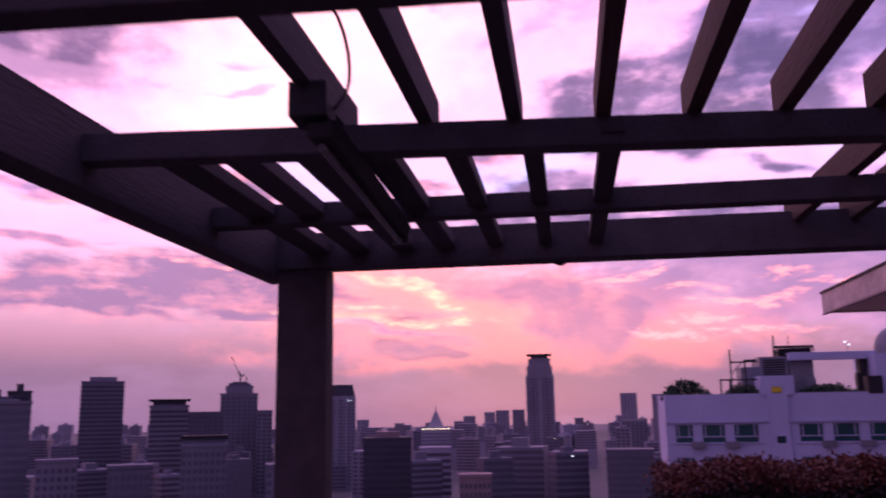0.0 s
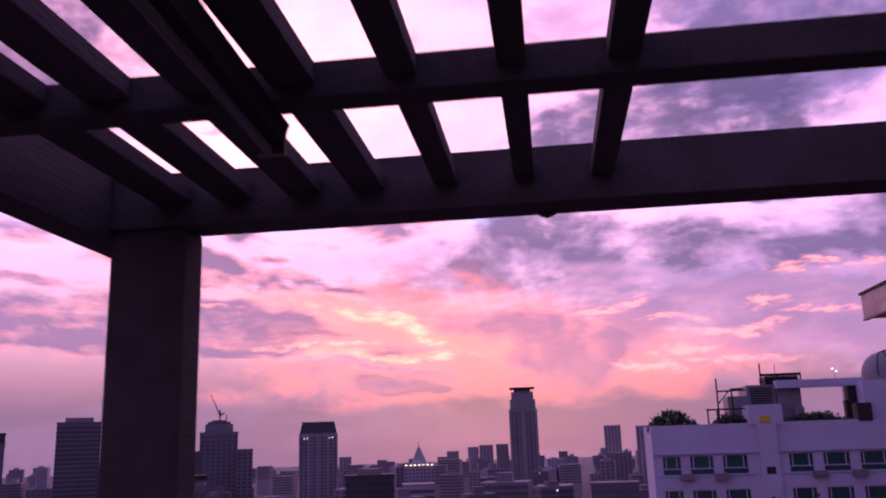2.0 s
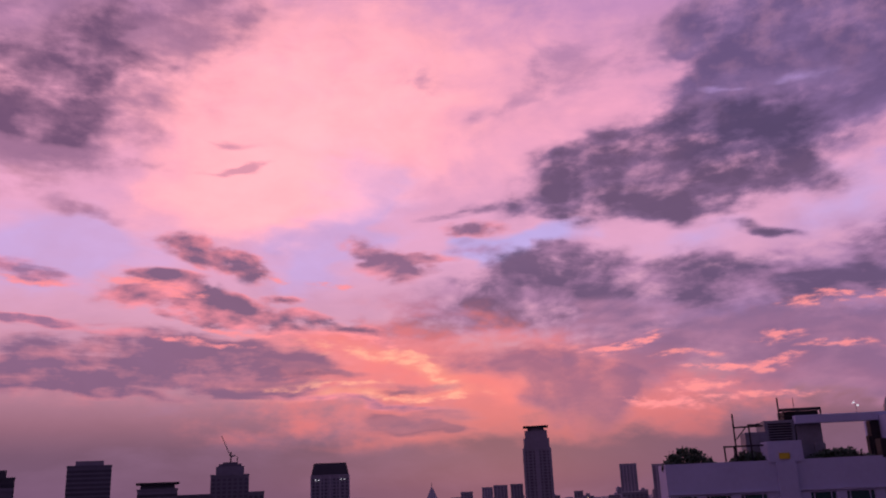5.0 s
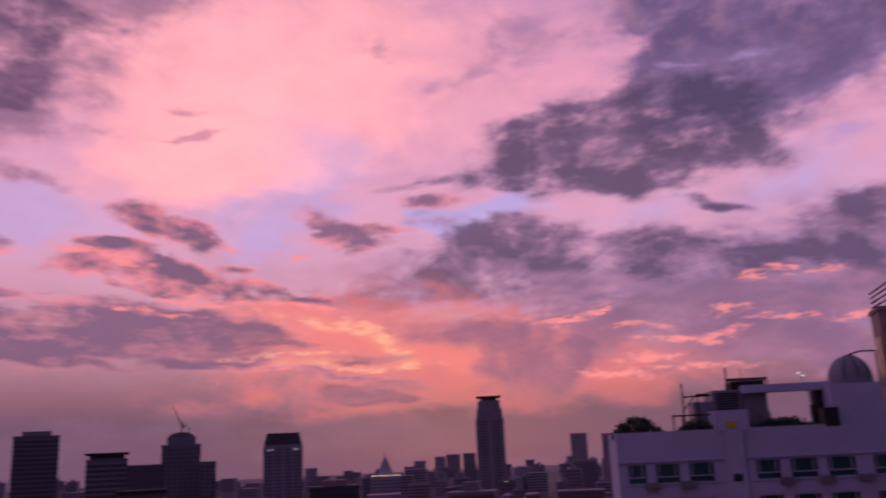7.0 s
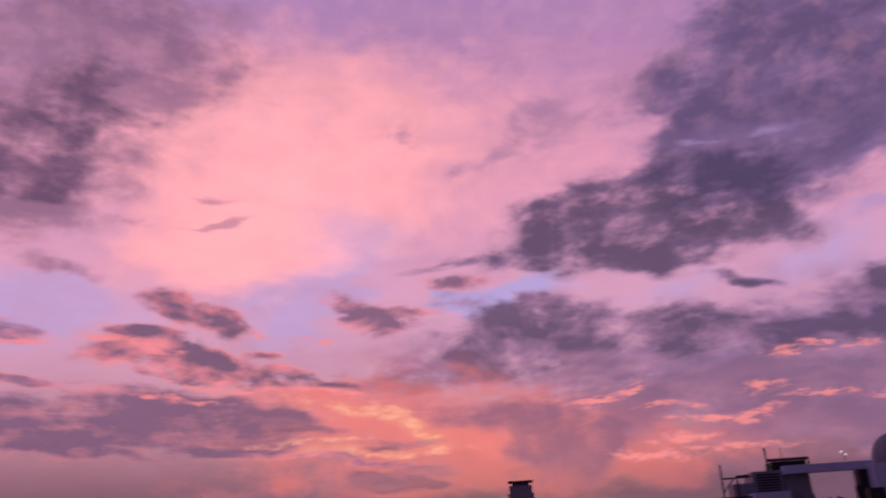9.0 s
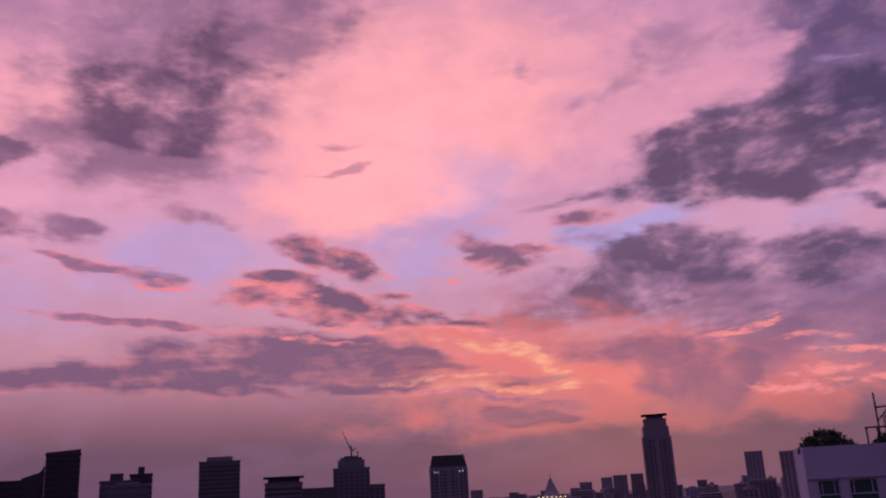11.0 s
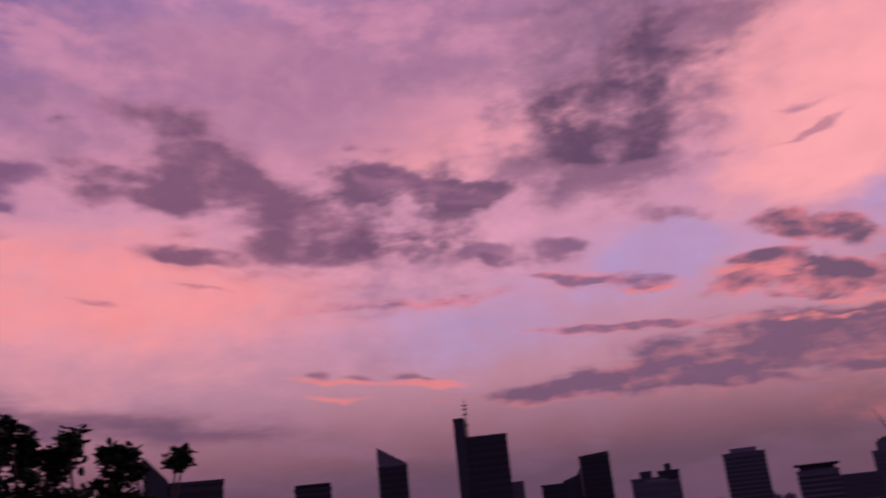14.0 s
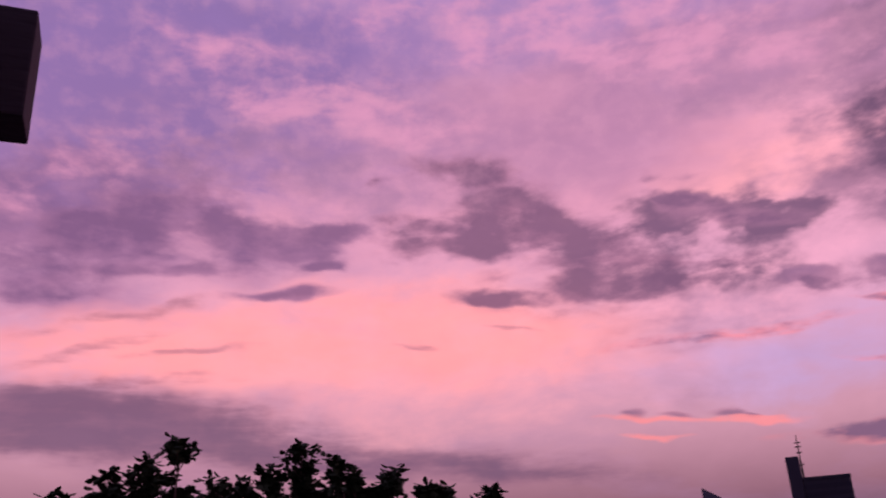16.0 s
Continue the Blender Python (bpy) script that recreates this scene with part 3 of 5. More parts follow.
def boxes(*spans, bevel=0.0):
    """A mesh of boxes, each (x0, x1, y0, y1, z0, z1)."""
    bm = bmesh.new()
    for x0, x1, y0, y1, z0, z1 in spans:
        r = bmesh.ops.create_cube(bm, size=1.0)
        bmesh.ops.transform(bm, matrix=Matrix.Translation(((x0 + x1) / 2, (y0 + y1) / 2, (z0 + z1) / 2)) @ Matrix.Diagonal((x1 - x0, y1 - y0, z1 - z0, 1)), verts=r["verts"])
    if bevel:
        bmesh.ops.bevel(bm, geom=bm.edges[:], offset=bevel, segments=2, affect="EDGES", profile=0.7)
    return bm


def fast_boxes(spans):
    """Many boxes in one go, as plain data."""
    bm = bmesh.new()
    for x0, x1, y0, y1, z0, z1 in spans:
        v = [bm.verts.new(p) for p in ((x0, y0, z0), (x1, y0, z0), (x1, y1, z0), (x0, y1, z0), (x0, y0, z1), (x1, y0, z1), (x1, y1, z1), (x0, y1, z1))]
        for f in ((0, 3, 2, 1), (4, 5, 6, 7), (0, 1, 5, 4), (1, 2, 6, 5), (2, 3, 7, 6), (3, 0, 4, 7)):
            bm.faces.new([v[i] for i in f])
    return bm


def prism(points, y0, y1):
    """An outline in x and z, drawn through from y0 to y1."""
    bm = bmesh.new()
    a = [bm.verts.new((x, y0, z)) for x, z in points]
    b = [bm.verts.new((x, y1, z)) for x, z in points]
    n = len(points)
    bm.faces.new(a), bm.faces.new(b[::-1])
    for i in range(n):
        bm.faces.new((a[i], b[i], b[(i + 1) % n], a[(i + 1) % n]))
    bmesh.ops.recalc_face_normals(bm, faces=bm.faces[:])
    return bm


def rod(bm, a, b, r0, r1=None, n=8):
    """A round bar from a to b."""
    a, b = Vector(a), Vector(b)
    r1 = r0 if r1 is None else r1
    q = (b - a).to_track_quat("Z", "Y")
    ring = [[bm.verts.new(p + q @ Vector((r * math.cos(k * math.tau / n), r * math.sin(k * math.tau / n), 0))) for k in range(n)] for p, r in ((a, r0), (b, r1))]
    for k in range(n):
        bm.faces.new((ring[0][k], ring[0][(k + 1) % n], ring[1][(k + 1) % n], ring[1][k]))
    bm.faces.new(ring[0][::-1]), bm.faces.new(ring[1])
    return bm


GROUND = -75.0
EYE = Vector((1.7, -1.5, 1.65))


def toward(az, dist):
    """The pose on the ground plane at a bearing and distance from the roof, facing it."""
    return pose(EYE.x + dist * math.sin(radians(az)), EYE.y + dist * math.cos(radians(az)), 0, 0, 0, -az)


def height(el, dist):
    return EYE.z + dist * math.tan(radians(el))


# ---- setting: ground, water, own roof ----
def disc(r0, r1, z, a0=-180, a1=180, n=96):
    bm = bmesh.new()
    inner = [bm.verts.new((EYE.x + r0 * math.sin(radians(a0 + (a1 - a0) * k / n)), EYE.y + r0 * math.cos(radians(a0 + (a1 - a0) * k / n)), z)) for k in range(n + 1)]
    outer = [bm.verts.new((EYE.x + r1 * math.sin(radians(a0 + (a1 - a0) * k / n)), EYE.y + r1 * math.cos(radians(a0 + (a1 - a0) * k / n)), z)) for k in range(n + 1)]
    for k in range(n):
        bm.faces.new((inner[k], inner[k + 1], outer[k + 1], outer[k]))
    bmesh.ops.recalc_face_normals(bm, faces=bm.faces[:])
    return bm


solid("ground", disc(0.5, 4950, GROUND), M["ground"], "dim grey city ground under evening haze", "ground", kind="structure")
solid("water", disc(3300, 4960, GROUND + 1.5, -24, 6, 40), M["water"], "pale lilac bay water on the horizon", "water", kind="structure")
solid("roof_deck", boxes((-18.0, 7.3, -8.5, 3.2, -0.3, 0), (-18.0, -15.0, 3.2, 11.2, -0.3, 0)), M["deck"], "tiled roof deck of a high building", "deck", kind="structure")
solid("own_tower_wall", boxes((-17.9, 13, -20, 3.1, GROUND, -0.304), (-17.9, -15.1, 3.1, 11.1, GROUND, -0.304)), M["plaster"], "plain plastered tower below the roof deck", "wall", kind="structure")
solid("parapet_front", boxes((-15.0, 7.3, 3.05, 3.2, 0.002, 0.38)), M["plaster"], "low plastered parapet at the deck edge", "wall", kind="structure")
solid("parapet_side", boxes((-18.0, -17.85, -8.5, 11.2, 0.002, 0.6)), M["plaster"], "plastered parapet behind the roof trees", "wall", kind="structure")
solid("wall_back", boxes((-18.0, 7.3, -8.7, -8.504, 0, 3.2)), M["plaster"], "plain plastered wall behind the deck", "wall", kind="structure")


# ---- pergola ----
def plank(x0, x1, y0, y1, z0, z1):
    """A sawn member with eased edges."""
    return boxes((x0, x1, y0, y1, z0, z1), bevel=0.006)


pergola = thing("pergola", pose(0, 0, 0), "dark stained timber pergola over the roof deck", "pergola")
part("post", plank(-.15, .15, -.01, .15, 0, 2.495), M["timber"], pergola)
part("post", plank(4.05, 4.35, -.01, .15, 0, 2.5), M["timber"], pergola)
part("post", plank(-.15, .15, -7.1, -6.9, 0, 2.45), M["timber"], pergola)
part("post", plank(4.05, 4.35, -7.1, -6.9, 0, 2.45), M["timber"], pergola)
part("front_beam", plank(-.148, 4.35, -.03, .15, 2.497, 2.712), M["timber"], pergola)
part("side_beam", plank(-.285, -.15, -7.2, .25, 2.452, 2.725), M["timber"], pergola)
part("side_beam", plank(4.354, 4.39, -7.2, .24, 2.46, 2.72), M["timber"], pergola)
for y, skew in ((-2.0, .085), (-1.0, .0), (-3.18, .04), (-4.2, .0), (-5.25, .0), (-6.3, .0), (-7.0, .0)):
    bm = plank(-.148, 4.35, y, y + .1, 2.545, 2.648)
    bmesh.ops.transform(bm, matrix=Matrix(((1, 0, 0, 0), (skew, 1, 0, -1.5 * skew), (0, 0, 1, 0), (0, 0, 0, 1))), verts=bm.verts[:])
    part("cross_beam", bm, M["timber"], pergola)
# rafters: a long run up to the second beam, and a short one notched on the front beam
for k in range(11):
    x = .740 + .3115 * k
    # right-hand rafters: the brown of their lit sides is put into colour
    part("rafter", boxes((x, x + .054, -7.15, -1.84, 2.652, 2.79), bevel=0.004), M["timber_lit" if k > 2 else "timber"], pergola)
for x in (2.80, 3.10, 3.40, 3.72, 4.05):
    part("rafter", boxes((x, x + .054, -1.60, -.034, 2.652, 2.79), (x + .002, x + .052, -.036, .13, 2.716, 2.788), bevel=0.004), M["timber_lit"], pergola)
# low boards fitted between the beams
for x0, x1 in ((.035, .18), (.287, .42), (.56, .69), (.81, .93), (1.118, 1.203), (1.41, 1.485), (1.69, 1.772)):
    for y0, y1 in ((-1.99, -1.002), (-.898, -.032)):
        part("infill_board", plank(x0, x1, y0, y1, 2.585, 2.645), M["timber"], pergola)
part("drip_block", prism([(1.485, 2.499), (1.50, 2.490), (1.525, 2.482), (1.545, 2.487), (1.565, 2.499)], .10, .145), M["timber"], pergola)

tube_lamp = thing("tube_lamp", pose(.783, -1.61, 0, 0, 0, 2.0), "unlit fluorescent batten slung under the pergola beams", "lamp")
part("housing", prism([(-.055, 2.543), (.055, 2.543), (.036, 2.49), (-.036, 2.49)], -.79, .78), M["black"], tube_lamp)
part("tube", rod(bmesh.new(), (.0, -.77, 2.465), (.0, .76, 2.465), .014), M["steel"], tube_lamp, "unlit glass tube")
part("end_cap", boxes((-.04, .04, .782, .805, 2.46, 2.525), bevel=.004), M["steel"], tube_lamp)
part("end_cap", boxes((-.036, .036, -.81, -.792, 2.485, 2.535), bevel=.004), M["black"], tube_lamp)
part("junction_box", boxes((-.09, .03, -.84, -.70, 2.546, 2.66), bevel=0.006), M["black"], tube_lamp)
cable = bmesh.new()
pts = [Vector((.10, -1.45, 2.67))]
for k in range(1, 13):
    u = k / 12
    pts.append(Vector((.10 + .10 * math.sin(math.pi * u * .95) - .09 * u, -1.45 + .72 * u, 2.67 - .09 * u ** 1.6 + .03 * math.sin(7 * u))))
for a, b in zip(pts, pts[1:]):
    rod(cable, a, b, .005, n=6)
part("cable", cable, M["cable"], tube_lamp)


# ---- hedge and roof trees ----
def leaf_quads(bm, rng, centre, count, spread, size, droop=0.3):
    """Pointed leaves, folded on their midrib, scattered through an oval clump."""
    for _ in range(count):
        v = Vector((rng.gauss(0, 1), rng.gauss(0, 1), rng.gauss(0, 1)))
        p = Vector(centre) + Vector((v.x * spread[0], v.y * spread[1], v.z * spread[2]))
        d = Vector((rng.uniform(-1, 1), rng.uniform(-1, 1), rng.uniform(-1, 1) - droop)).normalized()
        s = d.cross(Vector((rng.uniform(-1, 1), rng.uniform(-1, 1), rng.uniform(-1, 1)))).normalized()
        n = d.cross(s)
        l, w = size * rng.uniform(.7, 1.3), size * rng.uniform(.28, .42)
        q = [bm.verts.new(p + c) for c in (Vector((0, 0, 0)), d * l * .45 + s * w + n * w * .25, d * l, d * l * .45 - s * w + n * w * .25)]
        bm.faces.new((q[0], q[1], q[2])), bm.faces.new((q[0], q[2], q[3]))


planter = solid("planter", boxes((2.15, 7.2, 2.05, 3.0, 0.002, 0.55), bevel=0.02), M["pot"], "long concrete planter at the deck edge", "planter")
hedge = thing("hedge", pose(0, 0, 0.55), "clipped red-leaved hedge in a long planter", "hedge")
rng = random.Random(4)
stems, outer, inner = bmesh.new(), bmesh.new(), bmesh.new()
for k in range(46):
    x = 2.35 + k * .105
    rod(stems, (x, 2.5 + rng.uniform(-.1, .1), -.02), (x + rng.uniform(-.1, .1), 2.5 + rng.uniform(-.3, .3), .55), .012, .005, 5)
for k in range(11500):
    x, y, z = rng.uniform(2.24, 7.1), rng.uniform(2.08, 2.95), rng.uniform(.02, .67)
    # leaves below the top go to the mesh coloured for shade
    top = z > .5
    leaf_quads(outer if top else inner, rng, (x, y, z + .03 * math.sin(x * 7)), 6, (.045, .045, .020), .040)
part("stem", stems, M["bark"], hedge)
part("upper_leaves", outer, M["leaf_red"], hedge, "rust-red upper leaves", kind="stuff")
part("lower_leaves", inner, M["leaf_shaded"], hedge, "lower leaves with shade put into their colour", kind="stuff")


def broad_leaf(bm, rng, p, size):
    """One rounded leaf, cupped along its midrib."""
    d = Vector((rng.uniform(-1, 1), rng.uniform(-1, 1), rng.uniform(-.7, .5))).normalized()
    s = d.cross(Vector((rng.uniform(-.5, .5), rng.uniform(-.5, .5), 1))).normalized()
    n = d.cross(s)
    l, w = size * rng.uniform(.75, 1.25), size * rng.uniform(.34, .46)
    rim = [bm.verts.new(p + d * l * a + s * w * b + n * w * abs(b) * .35) for a, b in ((0, 0), (.3, .8), (.65, 1), (.95, .5), (1, 0), (.95, -.5), (.65, -1), (.3, -.8))]
    bm.faces.new((rim[0], rim[1], rim[2], rim[3], rim[4])), bm.faces.new((rim[0], rim[4], rim[5], rim[6], rim[7]))


def roof_tree(x, y, tips, seed):
    """A thin-limbed tree whose leaves sit in clumps at the branch ends; tips: (dx, dy, height, clump radius)."""
    rng = random.Random(seed)
    t = thing("roof_tree", pose(x, y, .45), "small dark tree with clumped leaves in a roof bed", "tree", "trees along the roof edge")
    wood_, leaves = bmesh.new(), bmesh.new()
    fork = Vector((rng.uniform(-.1, .1), rng.uniform(-.1, .1), 1.15))
    rod(wood_, (0, 0, -.02), fork, .11, .08)
    for dx, dy, h, size in tips:
        tip = Vector((dx, dy, h - .45))
        mid = fork.lerp(tip, .5) + Vector((dx * .12, dy * .12, -.10))
        rod(wood_, fork, mid, .05, .03, 6), rod(wood_, mid, tip, .03, .014, 6)
        for j in range(int(6 + size * 17)):
            c = tip + Vector((rng.gauss(0, .44), rng.gauss(0, .44), rng.uniform(-.7, .75))) * size
            rod(wood_, mid.lerp(tip, .7), c, .012, .006, 5)
            for _ in range(15):
                broad_leaf(leaves, rng, c + Vector((rng.gauss(0, .06), rng.gauss(0, .06), rng.gauss(0, .04))), .18)
    part("trunk", wood_, M["bark"], t)
    part("crown", leaves, M["leaf"], t)
    return t


solid("tree_bed", boxes((-17.6, -15.4, -2.5, 11.0, 0.002, .45), bevel=0.02), M["pot"], "concrete bed for the roof trees", "planter")
roof_tree(-16.48, 0.02, [(-0.23, -0.53, 3.30, 0.28), (-0.02, 0.04, 3.24, 0.17), (-0.19, 0.50, 3.63, 0.42)], 3)
roof_tree(-16.53, 1.38, [(-0.02, -0.39, 3.27, 0.41), (0.34, -0.22, 3.88, 0.31), (0.26, -0.12, 3.51, 0.48), (0.24, 0.31, 4.30, 0.35), (-0.14, 0.41, 3.49, 0.12)], 8)
roof_tree(-16.39, 2.61, [(-0.11, -0.52, 2.89, 0.42), (-0.18, -0.26, 3.30, 0.28), (-0.23, 0.04, 3.49, 0.43), (-0.15, 0.36, 3.43, 0.35), (0.35, 0.39, 2.56, 0.28)], 13)
roof_tree(-16.30, 4.00, [(0.26, -0.57, 3.69, 0.29), (0.26, -0.33, 3.34, 0.32), (-0.16, -0.18, 2.42, 0.56), (-0.08, 0.05, 3.72, 0.23), (0.14, 0.10, 4.08, 0.34), (0.21, 0.13, 3.43, 0.32), (0.30, 0.29, 3.02, 0.53), (0.32, 0.47, 3.26, 0.28)], 18)
roof_tree(-16.52, 5.42, [(0.12, -0.45, 3.88, 0.33), (0.17, -0.42, 2.81, 0.44), (0.05, -0.14, 3.67, 0.26), (-0.18, -0.10, 3.36, 0.29), (0.03, 0.29, 3.36, 0.22), (-0.24, 0.31, 2.88, 0.54), (0.35, 0.51, 2.51, 0.43)], 23)
roof_tree(-16.29, 6.58, [(0.08, -0.58, 3.39, 0.25), (-0.09, -0.55, 3.71, 0.30), (0.34, 0.07, 3.41, 0.19), (0.10, 0.19, 2.67, 0.35), (0.32, 0.42, 3.07, 0.41), (0.29, 0.44, 3.34, 0.28)], 28)
roof_tree(-16.40, 7.93, [(-0.01, -0.54, 3.24, 0.22), (0.12, -0.51, 2.35, 0.30), (0.00, 0.41, 3.33, 0.21), (-0.19, 0.65, 3.37, 0.18)], 33)


# ---- canopy on the neighbouring wall ----
canopy = thing("canopy", pose(0, 0, 0), "flat concrete canopy slab with a weathered fascia", "canopy")
part("slab", boxes((4.47, 7.35, -3.0, 5.13, 2.69, 2.86)), M["soffit"], canopy)
part("fascia", boxes((4.40, 4.466, -3.0, 5.2, 2.672, 2.89), bevel=0.006), M["plaster"], canopy, "stained cream plaster edge")
part("fascia", boxes((4.47, 7.35, 5.134, 5.2, 2.672, 2.89), bevel=0.006), M["plaster"], canopy, "stained cream plaster edge")
for spans in ((4.385, 4.60, -3.0, 5.215, 2.892, 2.915), (4.604, 7.35, 5.0, 5.215, 2.892, 2.915)):
    part("coping", boxes(spans, bevel=0.005), M["black"], canopy, "dark weathered coping")
part("drip_edge", boxes((4.392, 4.43, -3.0, 5.205, 2.655, 2.669)), M["apt_low"], canopy)
solid("wall_east", boxes((7.35, 7.6, -8.5, 6.5, GROUND, 4.2)), M["plaster"], "plastered wall that carries the canopy", "wall", kind="structure")


# ---- hotel with rooftop plant ----
hotel = thing("hotel", pose(0, 75, 0), "white hotel with teal windows and rooftop plant", "building")
win_x = [(10.74, 12.40), (13.05, 15.15), (15.8, 18.0), (21.3, 23.4), (24.1, 26.4), (27.1, 29.5), (30.8, 33.2)]
rows_z = [(-1.30 - 2.86 * k, .32 - 2.86 * k) for k in range(5)]
xs = [10.0] + [c for w in win_x for c in w] + [34.2]
# the facade: piers between the windows, and bands above and below them
spans = []
for a, b in zip(xs[0::2], xs[1::2]):
    spans.append((a, b, 0, .3, rows_z[-1][0], .32))
for a, b in win_x:
    for (z0, z1), (n0, n1) in zip(rows_z, rows_z[1:]):
        spans.append((a, b, 0, .3, n1, z0))
spans += [(10.0, 34.2, 0, .3, .32, 2.72), (10.0, 34.2, 0, .3, GROUND, rows_z[-1][0]), (10.0, 34.2, .3, 6, GROUND, 2.5)]
part("wall", fast_boxes(spans), M["hotel"], hotel)
part("pilaster", boxes((18.95, 20.5, -.25, -.003, -40, 2.72)), M["hotel"], hotel)
part("ledge", boxes((10.0, 34.2, -.14, -.003, .40, .56)), M["hotel"], hotel)
for z0, z1 in rows_z:
    for a, b in win_x:
        w = part("window", boxes((a, b, .14, .2, z0, z1)), M["glass_teal"], hotel, "teal tinted glass")
        part("frame", boxes((a, b, .06, .137, z1 - .1, z1), (a, b, .06, .137, z0 + .45, z0 + .53), (a, a + .09, .06, .137, z0, z1 - .1), (b - .09, b, .06, .137, z0, z1 - .1), (a + .3, a + .37, .06, .137, z0 + .53, z1 - .1), (b - .45, b - .38, .06, .137, z0 + .53, z1 - .1)), M["hotel"], w, "pale window frame")
    for x in (12.3, 15.2, 23.3, 26.5, 29.6):
        part("air_conditioner", boxes((x - .2, x + 1.0, -.45, -.004, z0 - .45, z0 + .08), bevel=.03), M["hotel_dark"], hotel, "weathered window air conditioner")
    part("drip_sill", boxes((10.4, 18.4, -.1, -.003, z0 - .12, z0 - .03), (21.0, 33.6, -.1, -.003, z0 - .12, z0 - .03)), M["hotel"], hotel)
    part("small_window", boxes((19.35, 20.1, -.30, -.253, z0 - .1, z0 + .48)), M["glass"], hotel)
part("parapet", boxes((10.0, 34.2, 0, .25, 2.722, 2.9), (10.0, 10.25, .25, 6, 2.5, 2.9)), M["hotel"], hotel)
part("stair_shaft", boxes((18.4, 21.2, -.12, 2.5, 2.724, 4.42)), M["hotel"], hotel)
part("yellow_sign", boxes((19.25, 20.1, -.18, -.124, 2.95, 3.45), bevel=.1), M["yellow"], hotel, "small bright yellow sign")
plant = part("plant_room", boxes((19.0, 21.5, 2.6, 6, 2.51, 6.25), bevel=.04), M["hotel_dark"], hotel, "grey rooftop plant room")
for k in range(7):
    part("louvre", boxes((19.3, 21.2, 2.54, 2.597, 4.55 + .22 * k, 4.67 + .22 * k)), M["black"], plant)
part("cooling_tower", boxes((21.6, 23.7, 2.6, 6, 2.51, 6.0), (22.9, 23.75, 2.3, 2.6, 2.51, 4.2), bevel=.08), M["hotel_dark"], hotel, "grey weathered cooling tower")
part("tank_cage", fast_boxes([(20.4, 24.0, 3, 3.1, 7.0, 7.25), (20.4, 20.52, 3, 3.1, 6.26, 7.0), (21.9, 22.05, 3, 3.1, 6.26, 7.0), (23.88, 24.0, 3, 3.1, 6.26, 7.0), (20.9, 23.8, 3.3, 5.5, 6.26, 7.0), (20.52, 23.88, 3, 3.1, 6.55, 6.63)]), M["black"], hotel, "dark rooftop tank cage")
part("roof_beam", boxes((21.5, 29.0, 2.0, 3.0, 5.85, 6.55), bevel=.05), M["hotel"], hotel)
part("roof_column", boxes((27.55, 28.25, 2.2, 3.2, 2.51, 5.84), (27.3, 27.55, 2.3, 3.0, 2.51, 4.6)), M["black"], hotel)
part("roof_block", boxes((28.3, 34.2, .5, 6, 2.51, 6.2)), M["hotel"], hotel)
part("dark_box", boxes((27.4, 28.6, -.05, 1.2, 2.724, 4.25)), M["black"], hotel)
dome = bmesh.new()
bmesh.ops.create_uvsphere(dome, u_segments=24, v_segments=14, radius=1.0)
bmesh.ops.bisect_plane(dome, geom=dome.verts[:] + dome.edges[:] + dome.faces[:], plane_co=(0, 0, 0), plane_no=(0, 0, 1), clear_inner=True)
bmesh.ops.transform(dome, matrix=Matrix.Translation((31.45, 4, 6.7)) @ Matrix.Diagonal((1.9, 1.9, 2.15, 1)), verts=dome.verts[:])
d = part("dome", dome, M["hotel_dark"], hotel, "grey rooftop dome")
part("drum", rod(bmesh.new(), (31.45, 4, 6.2), (31.45, 4, 6.72), 1.9, n=24), M["hotel_dark"], hotel)
for side in (-1, 0, 1):
    rib = bmesh.new()
    for k in range(8):
        a, b = (math.pi / 2 * j / 8 for j in (k, k + 1))
        rod(rib, *[(31.45 + side * 1.05 * math.cos(q), 4 - (1.93 - .32 * abs(side)) * math.cos(q), 6.7 + 2.17 * math.sin(q)) for q in (a, b)], .05)
    part("rib", rib, M["black"], d)
bm = bmesh.new()
for a, b in (((33.15, 2, 6.2), (33.15, 2, 8.95)), ((33.15, 2, 8.95), (32.0, 2, 9.0)), ((32.0, 2, 9.0), (30.9, 2, 8.75)), ((33.9, 2, 6.2), (33.9, 2, 7.2))):
    rod(bm, a, b, .07)
part("pipe_frame", bm, M["black"], hotel)
for a, b in (((15.1, .6, 2.7), (15.1, .6, 4.2)), ((15.0, .6, 4.15), (18.3, .6, 4.15)), ((16.05, .6, 2.7), (16.05, .6, 6.85)), ((16.0, .6, 5.7), (18.45, .6, 5.75)), ((17.3, .6, 2.7), (17.3, .6, 5.9)), ((15.9, .6, 2.7), (15.9, .6, 4.15)), ((20.45, 3, 6.9), (20.45, 3, 8.2))):
    part("frame_bar", rod(bmesh.new(), a, b, .07), M["black"], hotel)
lamp_post = part("lamp_post", rod(bmesh.new(), (26.75, 2.5, 6.54), (26.75, 2.5, 7.3), .02, n=5), M["black"], hotel)
for x, z in ((26.6, 7.42), (26.9, 7.18)):
    part("lamp_head", boxes((x - .09, x + .09, 2.4, 2.56, z - .07, z + .07), bevel=.02), M["lamp_white"], lamp_post, "small white flood lamp")
part("brace", rod(bmesh.new(), (16.05, .6, 4.6), (17.0, .6, 5.65), .05), M["black"], hotel)
part("gantry_box", boxes((17.2, 18.2, .5, .7, 5.68, 5.92), bevel=.03), M["black"], hotel)
part("water_tank", boxes((17.3, 19.1, 2.6, 5, 2.51, 5.35), bevel=.1), M["hotel_dark"], hotel)
